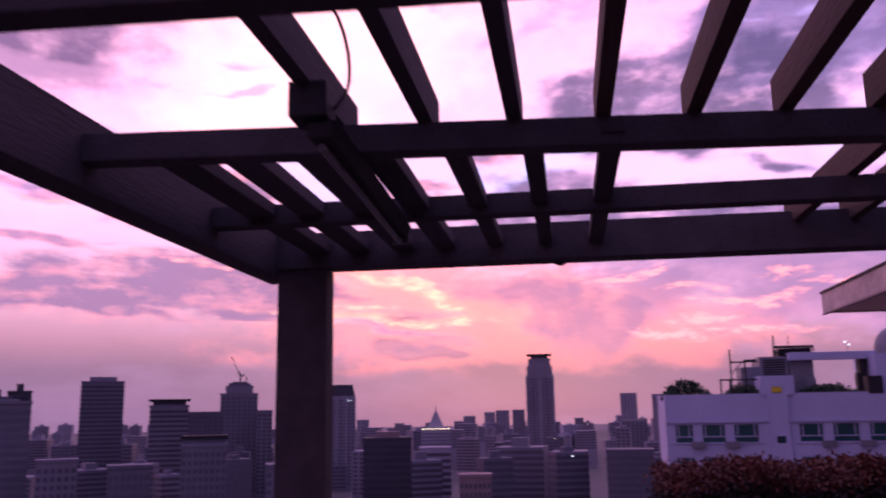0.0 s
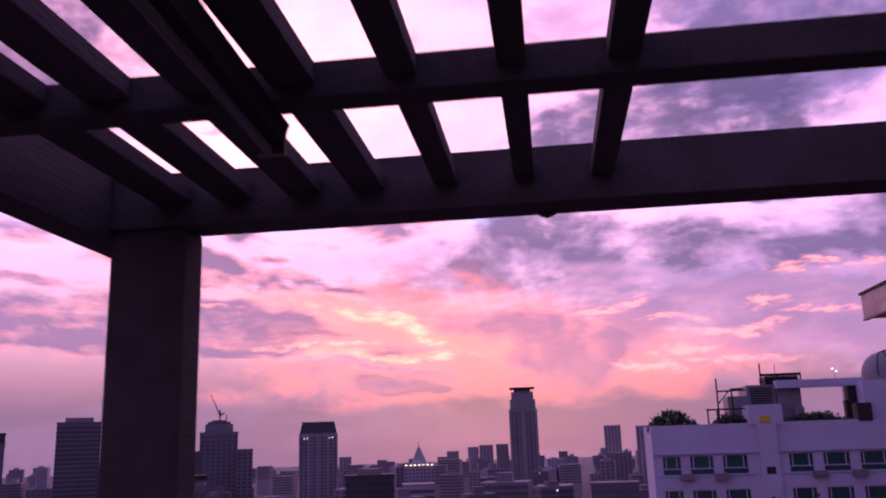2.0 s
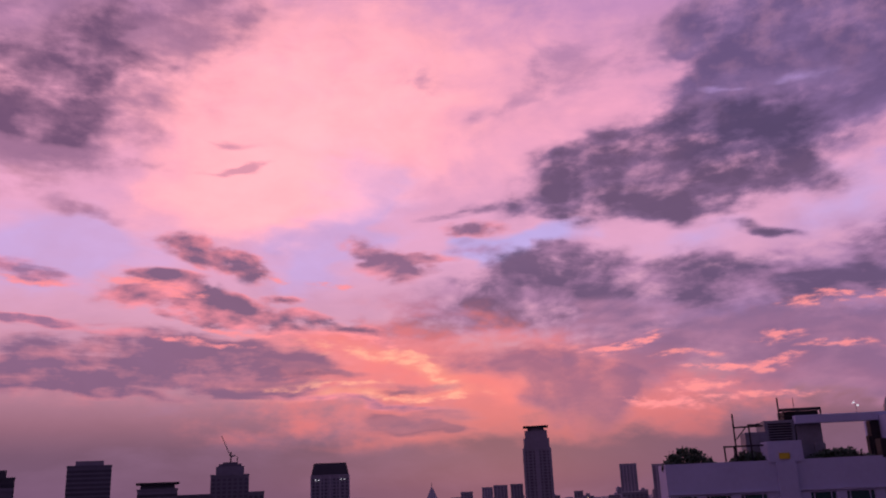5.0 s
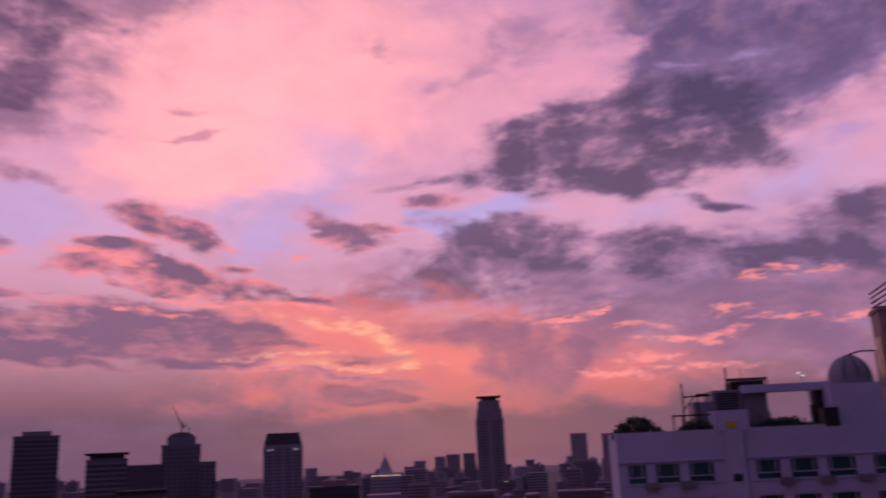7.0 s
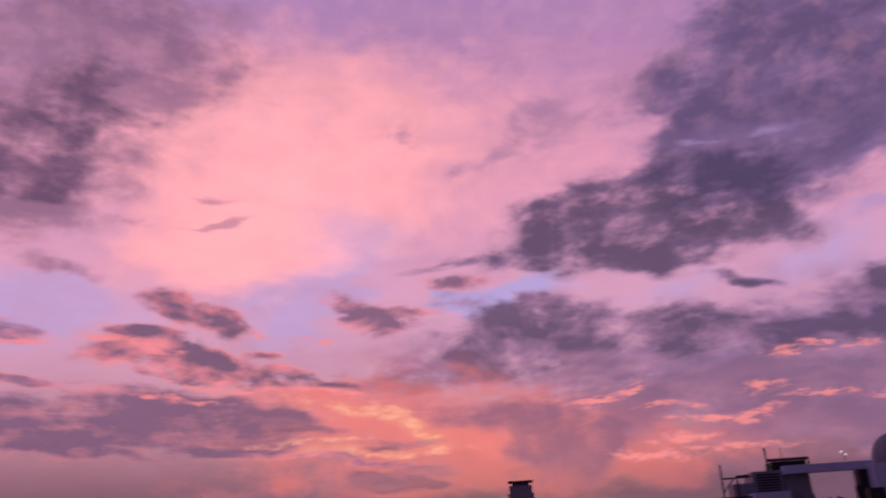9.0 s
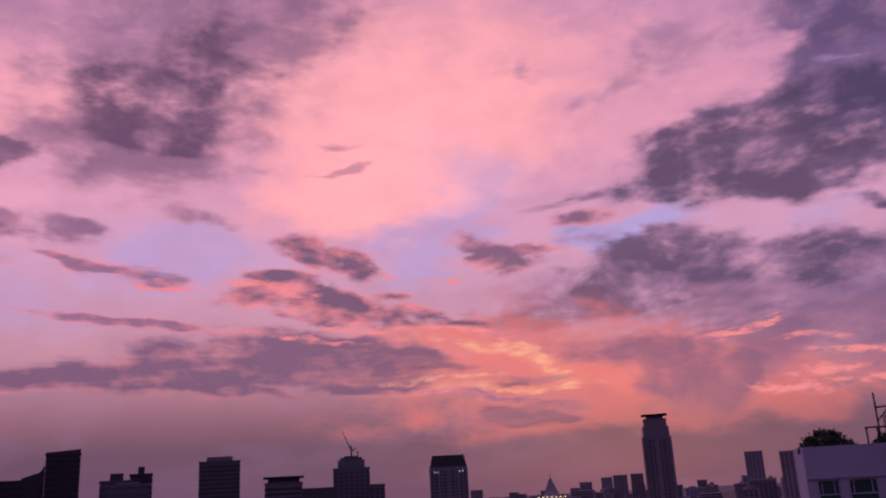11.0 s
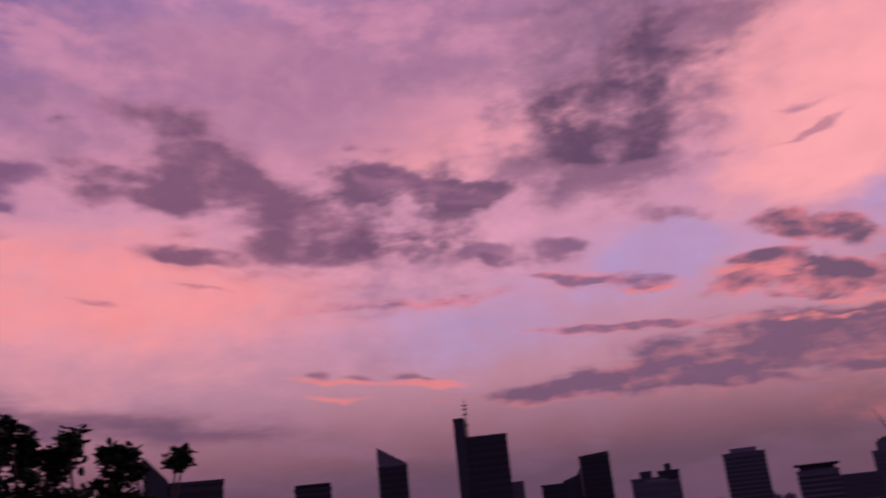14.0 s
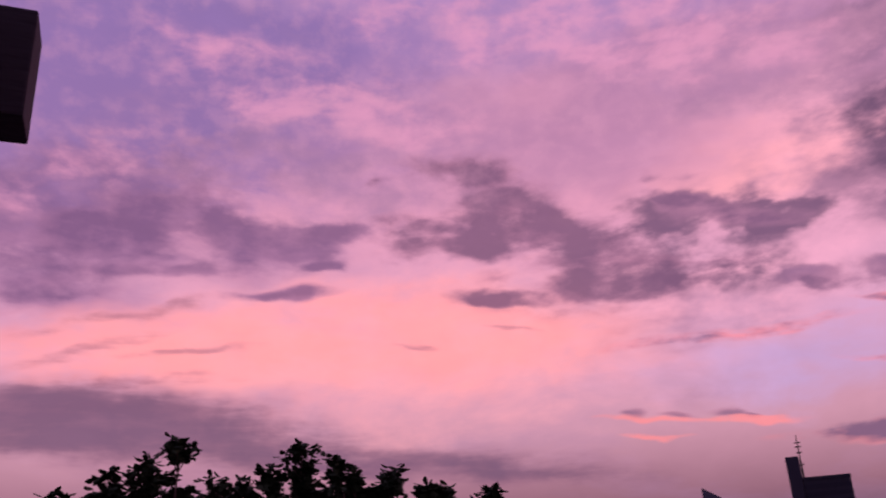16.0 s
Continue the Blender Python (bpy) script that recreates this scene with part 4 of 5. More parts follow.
for x, z in ((21.9, 6.95),):
    part("aerial", rod(bmesh.new(), (x, 3.5, z), (x, 3.5, z + 1.2), .03), M["black"], hotel)
for i, (x0, x1, top, seed) in enumerate(((10.1, 14.1, 4.15, 1), (15.6, 18.6, 3.5, 2), (22.0, 26.8, 3.45, 3))):
    bush = thing("rooftop_shrub", pose(0, 75.9, 2.5), "dark green shrub on the hotel roof", "shrub", "hotel roof shrubs")
    rng = random.Random(seed)
    bm, st = bmesh.new(), bmesh.new()
    for k in range(260):
        u = rng.uniform(-1, 1)
        z = (top - 2.6) * (1 - abs(u) ** 2.2) * rng.uniform(.1, 1) + .1 + rng.uniform(0, .2)
        leaf_quads(bm, rng, ((x0 + x1) / 2 + u * (x1 - x0) / 2, rng.uniform(-.3, 1.2), z), 7, (.16, .16, .1), .26)
    for k in range(7):
        x = x0 + (x1 - x0) * (.1 + .8 * k / 6)
        rod(st, ((x0 + x1) / 2 + (x - (x0 + x1) / 2) * .5, .4, 0), (x, .4, .5 + .3 * (top - 2.6)), .06, .02, 5)
    part("stem", st, M["bark"], bush)
    part("foliage", bm, M["leaf_roof"], bush, kind="stuff")


# ---- apartment block beyond the canopy ----
K = 1.17
AC = Vector((1.88, -.39, 1.66))
apartment = thing("apartment_block", pose(AC.x + 18.12 * K, AC.y + 33.39 * K, 0, 0, 0, -102), "weathered pink-grey apartment block with balconies, painted window reflections and a lit room", "building")


def slab(s0, s1, d0, d1, z0, z1):
    """Along the facade towards the deck, into the block, and up."""
    return (s0 * K, s1 * K, d0 * K, d1 * K, AC.z + (z0 - AC.z) * K, AC.z + (z1 - AC.z) * K)


def aslabs(*spans, bevel=0.0):
    return boxes(*[slab(*s) for s in spans], bevel=bevel)


LEVELS = [6.75 - 2.5 * k for k in range(6)]
# walls with window openings left between piers and bands
for wall_span in ((-17.5, -16.6, 0, 6, -60, 9.9), (-10.6, -5.4, 0, 6, -60, 9.9), (-16.6, -10.6, 2.0, 6, -60, 9.9), (-16.6, -10.6, 0, 2.0, 8.75, 9.9)):
    part("wall", aslabs(wall_span), M["apt"], apartment)
for wall_span in ((-5.4, .4, 2.0, 6, -60, 9.9), (-5.4, .4, 0, 2.0, 8.75, 9.9), (.4, 8.0, 0, 6, -60, 9.9)):
    part("wall", aslabs(wall_span), M["apt"], apartment)
part("pilaster", aslabs((-8.7, -7.7, -.75, -.003, -60, 9.3)), M["teal"], apartment, "dark teal full-height pilaster")
part("pilaster_head", aslabs((-9.2, -7.2, -.95, -.003, 9.303, 9.6)), M["teal"], apartment)
for i, z in enumerate(LEVELS):
    part("floor_ledge", aslabs((.4, 8.12, -.12, -.003, z - .10, z + .06)), M["apt"], apartment)
    for a, b, lit in ((-16.6, -10.6, i == 1), (-5.4, .4, i == 1)):
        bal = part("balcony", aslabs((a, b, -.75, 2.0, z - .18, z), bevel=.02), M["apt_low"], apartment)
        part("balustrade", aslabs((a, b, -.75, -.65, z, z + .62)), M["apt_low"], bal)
        n = 5
        for k in range(n + 1):
            x = a + (b - a) * k / n
            part("mullion", aslabs((x - .10, x + .10, -.10, .12, z, z + 1.98)), M["apt"], bal)
        for k in range(n):
            x0, x1 = a + (b - a) * k / n + .10, a + (b - a) * (k + 1) / n - .10
            # glowing panes imitate the sunset mirrored in the glass
            glow = lit and (k in (1, 2, 3, 4))
            part("window_pane", aslabs((x0, x1, .02, .06, z + .30, z + 1.85)), M["lit" if glow and a > -10 else ("reflect_dim" if glow else "glass")], bal, "window with a sunset reflection painted as orange glow" if glow else "dark window")
        for k in range(3):
            x = a + (b - a) * (.2 + .3 * k)
            rg = random.Random(i * 10 + k + int(a))
            bm = bmesh.new()
            leaf_quads(bm, rg, Vector(slab(x, x, -.72, 0, z + .62, 0)[0::2]), 70, (.34, .18, .20), .17)
            part("balcony_plant", bm, M["leaf_roof"], bal, "dark potted plants", "stuff")
    w = part("window", aslabs((3.45, 5.25, .05, .10, z - 2.0 + .55, z - 2.0 + 1.55 + .1)), M["glass"], apartment)
    # top pane glows in place of a mirrored sunset
    part("window", aslabs((3.4, 5.3, -.04, -.003, z - 1.98 + .55, z - 1.98 + 1.55)), M["reflect_dim" if i == 0 else "glass"], apartment, "window with a warm reflection painted as glow" if i == 0 else "dark window")
    part("window_frame", aslabs((3.3, 3.4, -.10, -.003, z - 2.05 + .55, z - .35), (5.3, 5.4, -.10, -.003, z - 2.05 + .55, z - .35), (3.4, 5.3, -.10, -.003, z - .43, z - .35), (3.4, 5.3, -.14, -.003, z - 2.05 + .55, z - 1.98 + .55), (4.3, 4.38, -.09, -.042, z - 1.98 + .55, z - .43)), M["black"], apartment)
part("roof_parapet", aslabs((-17.5, .4, 0, .25, 9.903, 10.6)), M["apt"], apartment)
bm = bmesh.new()
for k in range(4):
    a, b = slab(-18.4, -18.4, -.9, 0, 9.0 + .28 * k, 0), slab(-14.5 + k, 0, .2, 0, 9.4 + .28 * k, 0)
    rod(bm, (a[0], a[2], a[4]), (b[0], b[2], b[4]), .06)
part("trellis", bm, M["black"], apartment, "dark steel trellis at the roof corner")
part("awning", aslabs((-10.2, -.6, -.45, 5.0, 11.7, 11.95)), M["black"], apartment, "dark flat awning on the roof")
part("penthouse_wall", aslabs((-9.2, .0, .6, 6, 9.903, 11.75)), M["apt"], apartment)
part("awning", aslabs((-2.0, .6, -.4, 1.5, 12.5, 12.7)), M["black"], apartment, "dark flat awning on the roof")
part("water_tank", rod(bmesh.new(), slab(-3.2, 0, 2.0, 0, 12.05, 0)[0::2], slab(-3.2, 0, 2.0, 0, 12.9, 0)[0::2], 1.1, .9, 16), M["apt_blue"], apartment, "rounded blue-grey water tank")
part("core_wall", aslabs((.8, 8.0, .0, 9, 12.6, 16.55)), M["apt"], apartment)
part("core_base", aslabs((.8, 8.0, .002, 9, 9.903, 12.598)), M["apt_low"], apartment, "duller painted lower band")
part("core_end", aslabs((8.003, 8.06, .0, 9, 12.6, 16.55)), M["apt_blue"], apartment, "bluish end wall")
part("core_end", aslabs((8.003, 8.06, .0, 9, -60, 12.598)), M["teal"], apartment, "dark lower end wall")
part("core_roof", aslabs((.25, 8.6, -.4, 9.4, 16.553, 16.75)), M["black"], apartment, "dark overhanging eaves")
part("core_fascia", aslabs((.4, 8.45, -.3, 9.3, 16.753, 17.6), bevel=.03), M["apt"], apartment, "pale painted roof edge")
part("core_window", aslabs((3.7, 5.3, -.05, -.002, 10.2, 10.95)), M["lit_pale"], apartment, "small lit window")
part("core_window_frame", aslabs((3.55, 3.7, -.1, -.002, 10.1, 11.05), (5.3, 5.42, -.1, -.002, 10.1, 11.05), (3.7, 5.3, -.1, -.002, 10.95, 11.05), (3.7, 5.3, -.1, -.002, 10.1, 10.2), (4.4, 4.5, -.09, -.052, 10.2, 10.95)), M["black"], apartment)
a, b = slab(3.3, 0, -.3, 0, 17.6, 0)[0::2], slab(3.3, 0, -.3, 0, 18.95, 0)[0::2]
mast = part("aerial", rod(bmesh.new(), a, b, .045), M["black"], apartment)
part("beacon", boxes((b[0] - .07, b[0] + .07, b[1] - .07, b[1] + .07, b[2] - .26, b[2] - .08), bevel=.02), M["lamp_red"], mast, "red aircraft warning lamp")
grey = thing("grey_block", pose(AC.x + 18.12 * K, AC.y + 33.39 * K, 0, 0, 0, -102), "plain grey lift tower behind the apartments", "building")
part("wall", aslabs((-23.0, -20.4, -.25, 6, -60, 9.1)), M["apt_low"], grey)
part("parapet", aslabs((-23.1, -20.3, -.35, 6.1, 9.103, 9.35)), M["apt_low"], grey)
part("slot_window", aslabs((-22.5, -22.1, -.32, -.253, 4.6, 7.6), (-21.4, -21.0, -.32, -.253, 4.6, 7.6)), M["glass"], grey)


# ---- the city ----
def facade(w, z0, z1, depth, floor, bays, style, y=0.0):
    """Window strips or a grid, standing proud of or set on the front and the two sides."""
    spans = []
    n = max(int((z1 - z0) / floor), 1)
    h = (z1 - z0) / n
    for i in range(n):
        a, b = z0 + i * h + h * .30, z0 + (i + 1) * h - h * .14
        if style == "bands":
            spans.append((-w / 2 - .15, w / 2 + .15, y - .15, y + depth + .15, a, b))
        else:
            step = w / bays
            for k in range(bays):
                x = -w / 2 + k * step
                spans.append((x + step * .2, x + step * .8, y - .15, y + .1, a, b))
    return fast_boxes(spans)


def city_tower(name, label, az0, az1, el, dist, wall, depth=None, style="grid", floor=3.6, bays=7, low=None, cap=None, turn=0.0):
    """A tall building between two bearings, its top at an elevation; cap: (inset share, elevation, overhang, material)."""
    w = 2 * dist * math.tan(radians(abs(az1 - az0) / 2))
    top = height(el, dist)
    d = depth or w * .8
    t = thing(name, toward((az0 + az1) / 2, dist) @ pose(0, 0, 0, 0, 0, turn), label, "building")
    part("wall", boxes((-w / 2, w / 2, 0, d, GROUND, top)), wall, t)
    z0 = max(low if low is not None else top - 75, GROUND + 4)
    part("glazing", facade(w, z0, top - 2, d, floor, bays, style), M["glass_black" if wall == CITY[4] else "glass_city"], t, "rows of dark windows", kind="stuff")
    part("parapet", boxes((-w / 2 - .4, w / 2 + .4, -.4, d + .4, top + .002, top + 1.4)), wall, t)
    if cap:
        inset, el2, over, mat = cap
        top2 = height(el2, dist)
        cw = w * inset / 2
        part("crown", boxes((-cw, cw, d * .15, d * .85, top + 1.4, top2)), mat, t)
        if over:
            part("roof_slab", boxes((-cw - over, cw + over, d * .15 - over, d * .85 + over, top2 + .002, top2 + 1.6)), M["black"], t)
    return t, w, d, top


# the tall slim tower with stepped shoulders and a flat cap
t, w, d, top = city_tower("slim_tower", "tall slim residential tower with a flat overhanging cap", -2.80, -0.98, 2.25, 1100, CITY[2], style="grid", bays=6, low=-60)
part("shoulder", boxes((-w * .46, w * .46, d * .05, d * .95, top + 1.4, height(2.95, 1100))), CITY[2], t)
part("upper_storeys", boxes((-w * .40, w * .40, d * .1, d * .9, height(2.95, 1100), height(3.45, 1100))), CITY[2], t)
part("neck", boxes((-w * .30, w * .30, d * .2, d * .8, height(3.45, 1100), height(3.66, 1100))), CITY[1], t)
part("cap_slab", boxes((-w * .45, w * .45, 0, d, height(3.66, 1100), height(3.74, 1100))), M["black"], t)
part("fin", boxes((-w * .08, w * .08, -1.2, -.16, -60, top), (-w / 2 - .3, -w * .42, -1.0, -.16, -60, top), (w * .42, w / 2 + .3, -1.0, -.16, -60, top)), CITY[2], t)

# apartment tower with a mansard head and corner lamps
t, w, d, top = city_tower("mansard_tower", "residential tower with a mansard roof and corner lamps", -16.55, -14.15, 1.10, 900, CITY[2], bays=9, floor=3.3, low=-70)
part("mansard_roof", prism([(-w / 2, top + 1.4), (w / 2, top + 1.4), (w * .43, height(1.92, 900)), (-w * .43, height(1.92, 900))], d * .02, d * .98), CITY[4], t)
part("fin", boxes(*[(-w / 2 + w * k / 4 - .7, -w / 2 + w * k / 4 + .7, -1.3, -.16, -70, top) for k in range(5)]), CITY[3], t)
for k in range(2):
    for j in range(2):
        part("corner_lamp", boxes((w * (.30 + .08 * j) * (1, -1)[k] - .5, w * (.30 + .08 * j) * (1, -1)[k] + .5, -2.0, -1.3, top - 4, top - 3)), M["lamp_white"], t, "small white lamp")

# black office box
city_tower("office_block", "black glass office block with a roof box", -13.65, -10.50, -1.72, 480, CITY[4], style="bands", low=-70, cap=(.5, -1.18, 0, CITY[5]))

# tower with a ring of lamps and a pyramid
t, w, d, top = city_tower("lamp_crown_tower", "pale tower with a ring of lamps and a pyramid spire", -9.80, -7.85, -1.15, 1000, CITY[3], bays=8, low=-70)
bm = bmesh.new()
bmesh.ops.create_cone(bm, cap_ends=True, segments=4, radius1=w * .42, radius2=w * .05, depth=height(.1, 1000) - top - 1.4)
bmesh.ops.transform(bm, matrix=Matrix.Translation((0, d / 2, (height(.1, 1000) + top + 1.4) / 2)) @ Matrix.Rotation(radians(45), 4, "Z"), verts=bm.verts[:])
# palest tone, so the pyramid looks veiled by haze
part("pyramid", bm, CITY[3], t)
part("spire", rod(bmesh.new(), (0, d / 2, height(.05, 1000)), (0, d / 2, height(.48, 1000)), .5, .15), CITY[1], t)
for k in range(7):
    x = -w / 2 + w * (k + .5) / 7
    part("crown_lamp", boxes((x - .9, x + .9, -1.2, -.5, top + 1.5, top + 2.4)), M["lamp"], t, "warm roof lamp")

# banded block before it
city_tower("banded_block", "mid-rise block with pale concrete bands", -9.95, -7.9, -2.35, 620, CITY[3], style="bands", floor=4.2, low=-70)
# dark blocks in the middle distance
city_tower("dark_block", "dark violet-grey mid-rise apartment block", -4.95, -3.05, -2.1, 700, CITY[0], bays=6, low=-70, cap=(.4, -1.9, 0, CITY[1]))
city_tower("striped_block", "grey striped mid-rise block", -1.2, 1.0, -2.7, 600, CITY[2], style="bands", low=-72)
city_tower("wide_block", "wide dark block with vertical bays", 2.2, 5.2, -2.65, 520, CITY[0], bays=12, low=-70)
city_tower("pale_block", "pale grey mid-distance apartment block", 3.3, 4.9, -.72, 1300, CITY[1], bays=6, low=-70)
# far towers: haze is put into their pale wall tones
city_tower("slab_tower", "distant residential slab tower paled for haze", 3.27, 4.33, 1.04, 1900, CITY[3], bays=5, low=-70)
city_tower("slab_tower", "distant residential slab tower paled for haze", 5.28, 6.6, .93, 1500, CITY[3], bays=5, low=-70)
city_tower("slab_tower", "distant residential slab tower paled for haze", 6.5, 8.6, -.2, 1300, CITY[2], bays=5, low=-70)
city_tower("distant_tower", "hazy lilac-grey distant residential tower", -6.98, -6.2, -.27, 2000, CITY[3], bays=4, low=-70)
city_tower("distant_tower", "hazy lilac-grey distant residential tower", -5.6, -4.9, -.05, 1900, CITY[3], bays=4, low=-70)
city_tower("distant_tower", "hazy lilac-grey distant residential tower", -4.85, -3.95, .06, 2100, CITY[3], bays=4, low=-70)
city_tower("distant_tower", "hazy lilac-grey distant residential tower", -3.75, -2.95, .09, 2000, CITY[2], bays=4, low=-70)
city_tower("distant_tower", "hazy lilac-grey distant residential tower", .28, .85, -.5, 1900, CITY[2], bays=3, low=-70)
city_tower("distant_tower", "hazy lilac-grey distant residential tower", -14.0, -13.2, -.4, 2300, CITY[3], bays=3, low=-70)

# the group towards the south-west
city_tower("stepped_office", "dark banded office tower with a paler top storey", -31.15, -28.65, 2.15, 800, CITY[0], style="bands", low=-70, cap=(.64, 2.52, 0, CITY[2]))
city_tower("hat_tower", "tower with a wide overhanging roof slab", -27.1, -24.75, .62, 700, CITY[1], style="bands", low=-70, cap=(.86, .98, 3.2, CITY[0]))
city_tower("dark_block", "dark violet-grey mid-rise apartment block", -24.8, -22.6, .2, 760, CITY[0], bays=7, low=-70)
t, w, d, top = city_tower("crane_tower", "round-shouldered tower under construction with a crane", -22.8, -20.45, 1.35, 850, CITY[1], bays=7, low=-70, cap=(.74, 1.95, 0, CITY[1]))
part("ring", boxes((-w * .3, w * .3, d * .2, d * .8, height(1.95, 850), height(2.1, 850)), (-w * .2, w * .2, d * .25, d * .75, height(2.1, 850), height(2.2, 850))), CITY[0], t)
crane = thing("tower_crane", toward(-21.6, 850) @ pose(0, 8, 0), "thin luffing tower crane on an unfinished tower", "crane")
bm = bmesh.new()
zt = height(2.05, 850)
rod(bm, (0, 0, zt - 6), (0, 0, zt + 12), .8, .6), rod(bm, (6, 0, zt - 6), (6, 0, zt + 7), .6, .4)
part("mast", bm, M["black"], crane)
bm = bmesh.new()
rod(bm, (0, 0, zt + 7), (-9, 0, zt + 27), .5, .3), rod(bm, (-1, 0, zt + 10), (-9, 0, zt + 27), .15, .15), rod(bm, (0, 0, zt + 7), (4, 0, zt + 9), .7, .7)
part("jib", bm, M["steel"], crane)
city_tower("dark_block", "dark violet-grey mid-rise apartment block", -20.5, -19.5, .25, 830, CITY[1], bays=3, low=-70)
city_tower("white_stripe_block", "pale mid-rise block with vertical stripes", -25.2, -22.4, -1.9, 420, CITY[1], bays=8, low=-70, cap=(.95, -1.42, 1.0, CITY[0]))
t, w, d, top = city_tower("finned_block", "mid-rise block with pale balcony fins and dark slots", -19.3, -17.2, -3.0, 520, CITY[1], bays=6, low=-70, cap=(.5, -2.7, 0, CITY[0]))
for k in range(5):
    part("fin", boxes((-w / 2 + w * k / 4 - .5, -w / 2 + w * k / 4 + .5, -1.2, -.16, -70, top)), CITY[3], t)
city_tower("blue_block", "bluish mid-rise block with balconies", -36.6, -33.95, .9, 430, CITY[1], style="bands", low=-70, cap=(.5, 1.2, 0, CITY[2]))
city_tower("low_block", "pale low apartment block among others", -33.5, -31.2, -2.6, 420, CITY[1], bays=6, low=-70)
city_tower("low_block", "pale low apartment block among others", -29.5, -27.0, -3.1, 380, CITY[0], bays=7, low=-70)
city_tower("low_block", "pale low apartment block among others", -19.9, -17.0, -3.3, 420, CITY[1], bays=7, low=-70)
city_tower("low_block", "pale low apartment block among others", -7.4, -5.3, -4.2, 380, CITY[5], bays=7, low=-70)

# the western skyline
city_tower("low_office", "dark office with a flat roof", -36.9, -35.0, 1.2, 560, CITY[0], style="bands", cap=(.4, 1.75, 0, CITY[4]))
city_tower("low_office", "dark office with a flat roof", -35.2, -33.9, 1.55, 600, CITY[4], style="bands", cap=(.3, 2.1, 0, CITY[4]))
t, w, d, top = city_tower("slant_tower", "dark tower with a slanting roofline and a lower wing", -39.95, -38.05, 2.95, 600, CITY[4], style="bands")
part("slanted_head", prism([(-w / 2, top + 1.4), (w / 2, top + 1.4), (w / 2, height(3.28, 600)), (-w / 2, height(3.12, 600))], 0, d), CITY[4], t)
part("wing", prism([(-w / 2 - 13, GROUND), (-w / 2 - .5, GROUND), (-w / 2 - .5, height(2.4, 600)), (-w / 2 - 3, height(2.0, 600)), (-w / 2 - 13, height(1.7, 600))], 2, d), CITY[4], t)
city_tower("low_office", "dark office with a flat roof", -42.55, -41.1, 1.45, 580, CITY[4], style="bands")
t, w, d, top = city_tower("mast_tower", "black tower with a slim lift shaft and a lattice mast", -47.0, -44.4, 4.95, 520, CITY[4], style="bands", floor=4.0)
part("lift_shaft", boxes((-w / 2 - 7.2, -w / 2 - .5, -1, d, GROUND, height(6.35, 520))), CITY[4], t)
bm = rod(bmesh.new(), (-w / 2 + .5, 4, top), (-w / 2 + .5, 4, height(7.65, 520)), .55, .15)
for e in (5.9, 6.6, 6.95, 7.2):
    rod(bm, (-w / 2 - 1.1, 4, height(e, 520)), (-w / 2 + 2.1, 4, height(e, 520)), .35)
part("mast", bm, M["black"], t)
part("side_block", boxes((w / 2 + .5, w / 2 + 7, 2, d, GROUND, height(2.0, 520))), CITY[0], t)
t, w, d, top = city_tower("pointed_tower", "glass tower with a sharply slanted roof", -52.95, -51.05, 3.6, 520, CITY[4], style="bands")
part("slanted_head", prism([(-w / 2, top + 1.4), (w / 2, top + 1.4), (w / 2, height(3.86, 520)), (-w / 2, height(5.0, 520))], 0, d), CITY[1], t)
city_tower("hat_block", "dark block with a thin overhanging roof", -58.3, -56.0, 2.7, 450, CITY[4], style="bands", cap=(.9, 2.92, .8, CITY[4]))
t, w, d, top = city_tower("round_top_block", "dark block with a rounded roof", -62.0, -59.8, 1.6, 430, CITY[4], style="bands")
part("rounded_roof", prism([(-w / 2, top + 1.4)] + [(w / 2 * math.cos(math.pi * k / 10) * -1, top + 1.4 + 2.6 * math.sin(math.pi * k / 10)) for k in range(1, 10)] + [(w / 2, top + 1.4)], 1, d), CITY[4], t)
t, w, d, top = city_tower("wedge_block", "dark block with a pointed wedge at one end", -65.9, -62.65, 3.7, 360, CITY[4], style="bands")
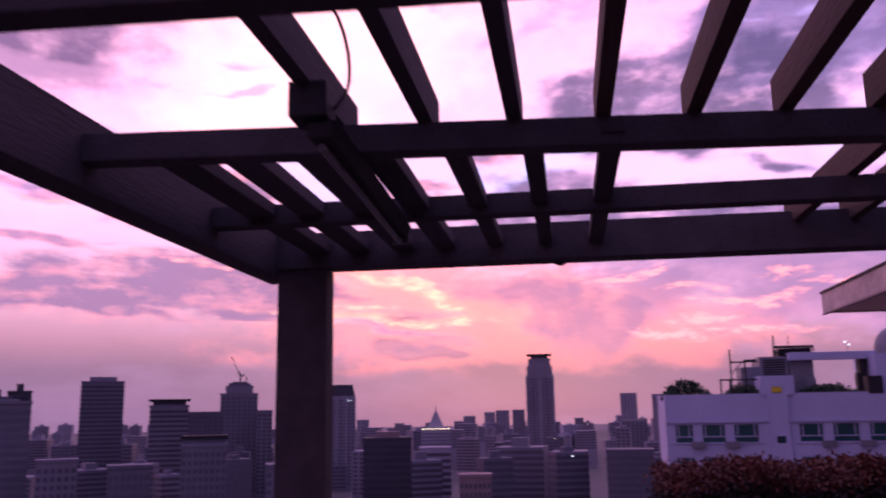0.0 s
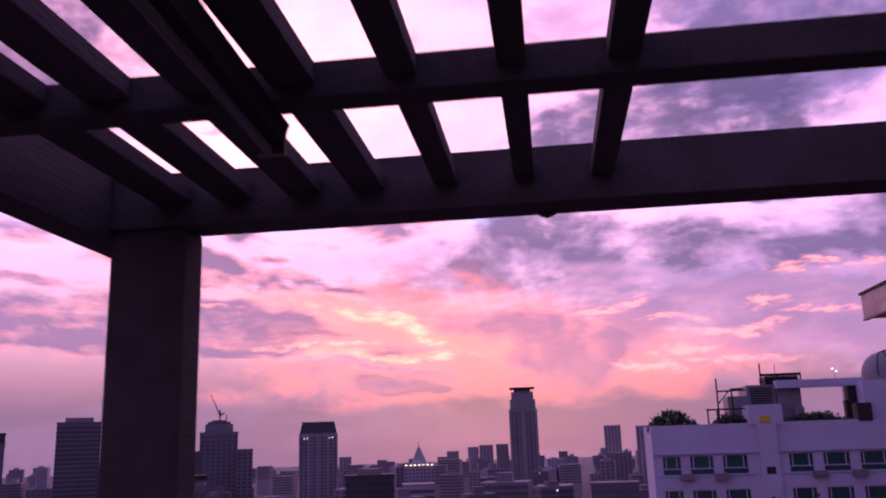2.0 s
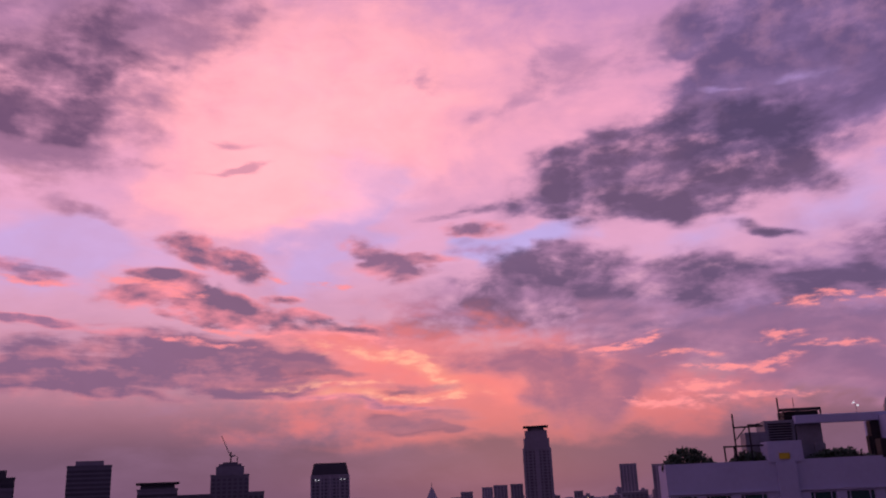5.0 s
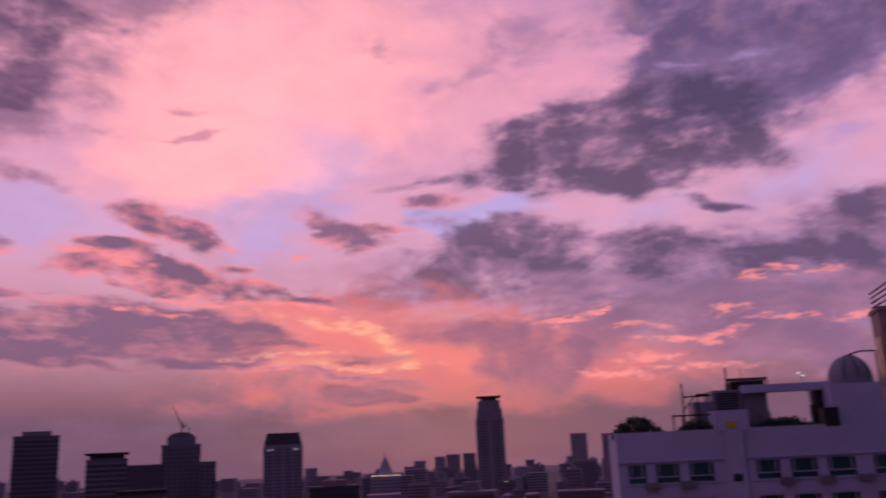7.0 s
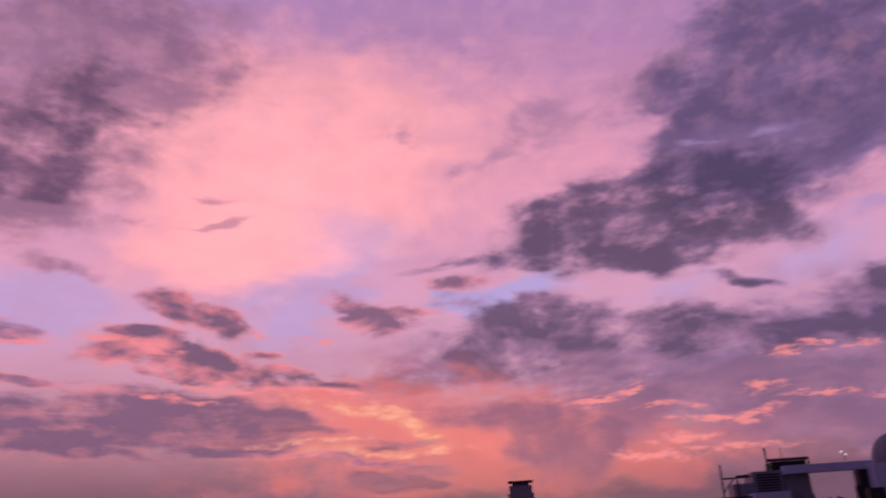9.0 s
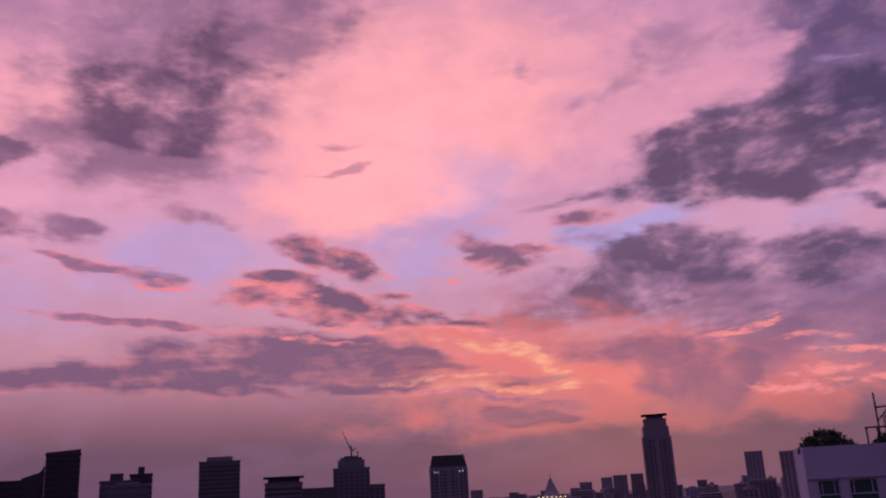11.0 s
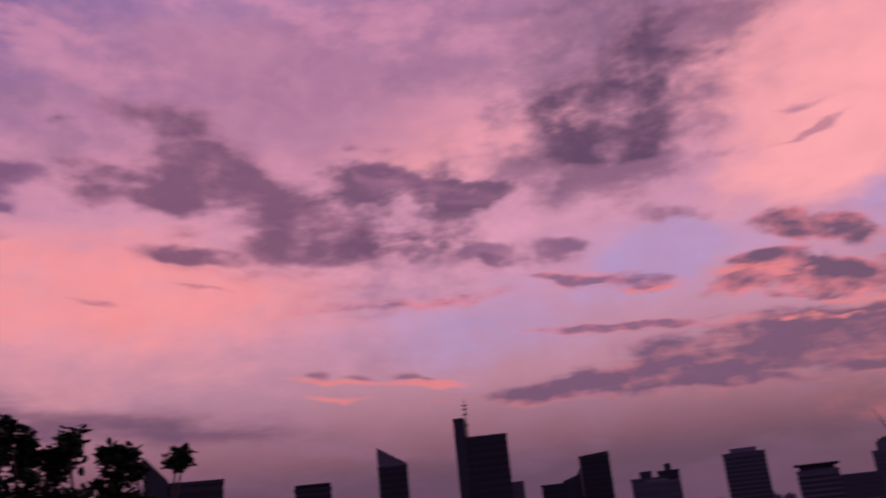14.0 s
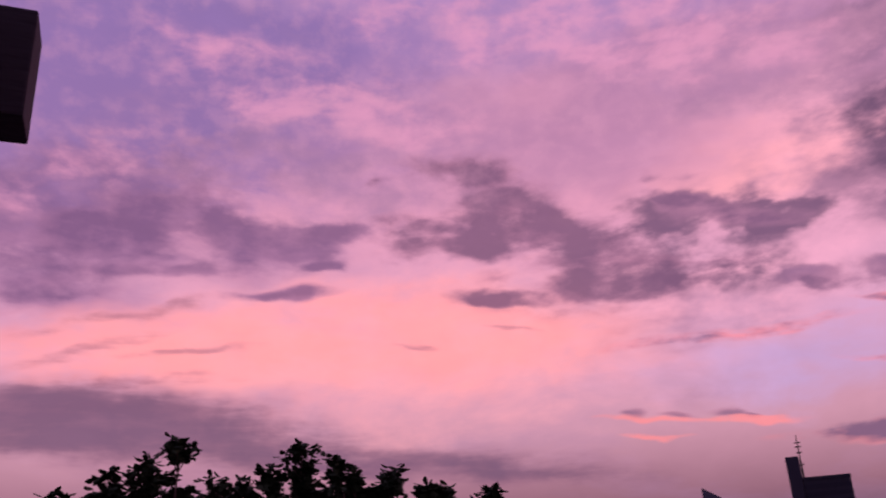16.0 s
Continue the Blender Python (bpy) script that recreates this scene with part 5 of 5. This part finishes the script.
part("wedge", prism([(-w / 2 - 9.5, GROUND), (-w / 2 - .5, GROUND), (-w / 2 - .5, height(4.1, 360)), (-w / 2 - 9.5, height(5.6, 360))], -.5, d), CITY[4], t)

# the low and far rest of the city
rng = random.Random(11)
far_walls, far_glass = [], []
for k in range(470):
    az = rng.uniform(-72, 24)
    dist = 480 + 2500 * rng.random() ** 1.1
    el = rng.uniform(-3.6, -2.0) if dist < 900 else (rng.uniform(-2.1, -.9) if dist < 1600 else rng.uniform(-1.3, -.35))
    if dist > 1500 and -20 < az < -7:
        el -= .45
    w = rng.uniform(11, 32)
    half = math.degrees(w / 2 / dist)
    # paler with distance, aerial haze put into the wall colour
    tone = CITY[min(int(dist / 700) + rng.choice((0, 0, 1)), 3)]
    if k >= 290:
        # the hindmost rest, joined
        dist = 1200 + 1900 * rng.random()
        p = toward(az, dist).translation
        top, d = height(rng.uniform(-1.5, -.55), dist), w * .8
        far_walls.append((p.x - w / 2, p.x + w / 2, p.y, p.y + d, GROUND, top))
        far_glass += [(p.x - w / 2 - .2, p.x + w / 2 + .2, p.y - .2, p.y + d + .2, top - 3.6 * j - 2.6, top - 3.6 * j - 1.0) for j in range(7)]
        continue
    t = thing("city_block", toward(az, dist) @ pose(0, 0, 0, 0, 0, rng.uniform(-25, 25)), "hazy distant apartment block", "building", "far city blocks")
    top = height(el, dist)
    d = w * rng.uniform(.6, 1.1)
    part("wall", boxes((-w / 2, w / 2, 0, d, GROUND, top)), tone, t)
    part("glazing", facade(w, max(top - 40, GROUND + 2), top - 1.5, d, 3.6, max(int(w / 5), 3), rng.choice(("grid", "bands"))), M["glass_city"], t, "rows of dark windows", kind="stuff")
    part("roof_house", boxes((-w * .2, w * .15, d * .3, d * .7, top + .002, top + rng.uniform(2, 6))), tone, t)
    if rng.random() < .06:
        part("roof_lamp", boxes((-.5, .5, -.7, -.2, top - 2.8, top - 2.0)), rng.choice((M["lamp"], M["lamp_white"])), t, "small bright lamp")
far = thing("far_city", pose(0, 0, 0), "hazy sea of far low city blocks", "buildings", kind="stuff")
# palest wall tone of all, standing in for haze
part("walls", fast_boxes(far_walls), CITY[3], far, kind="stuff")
part("glazing", fast_boxes(far_glass), M["glass_city"], far, kind="stuff")
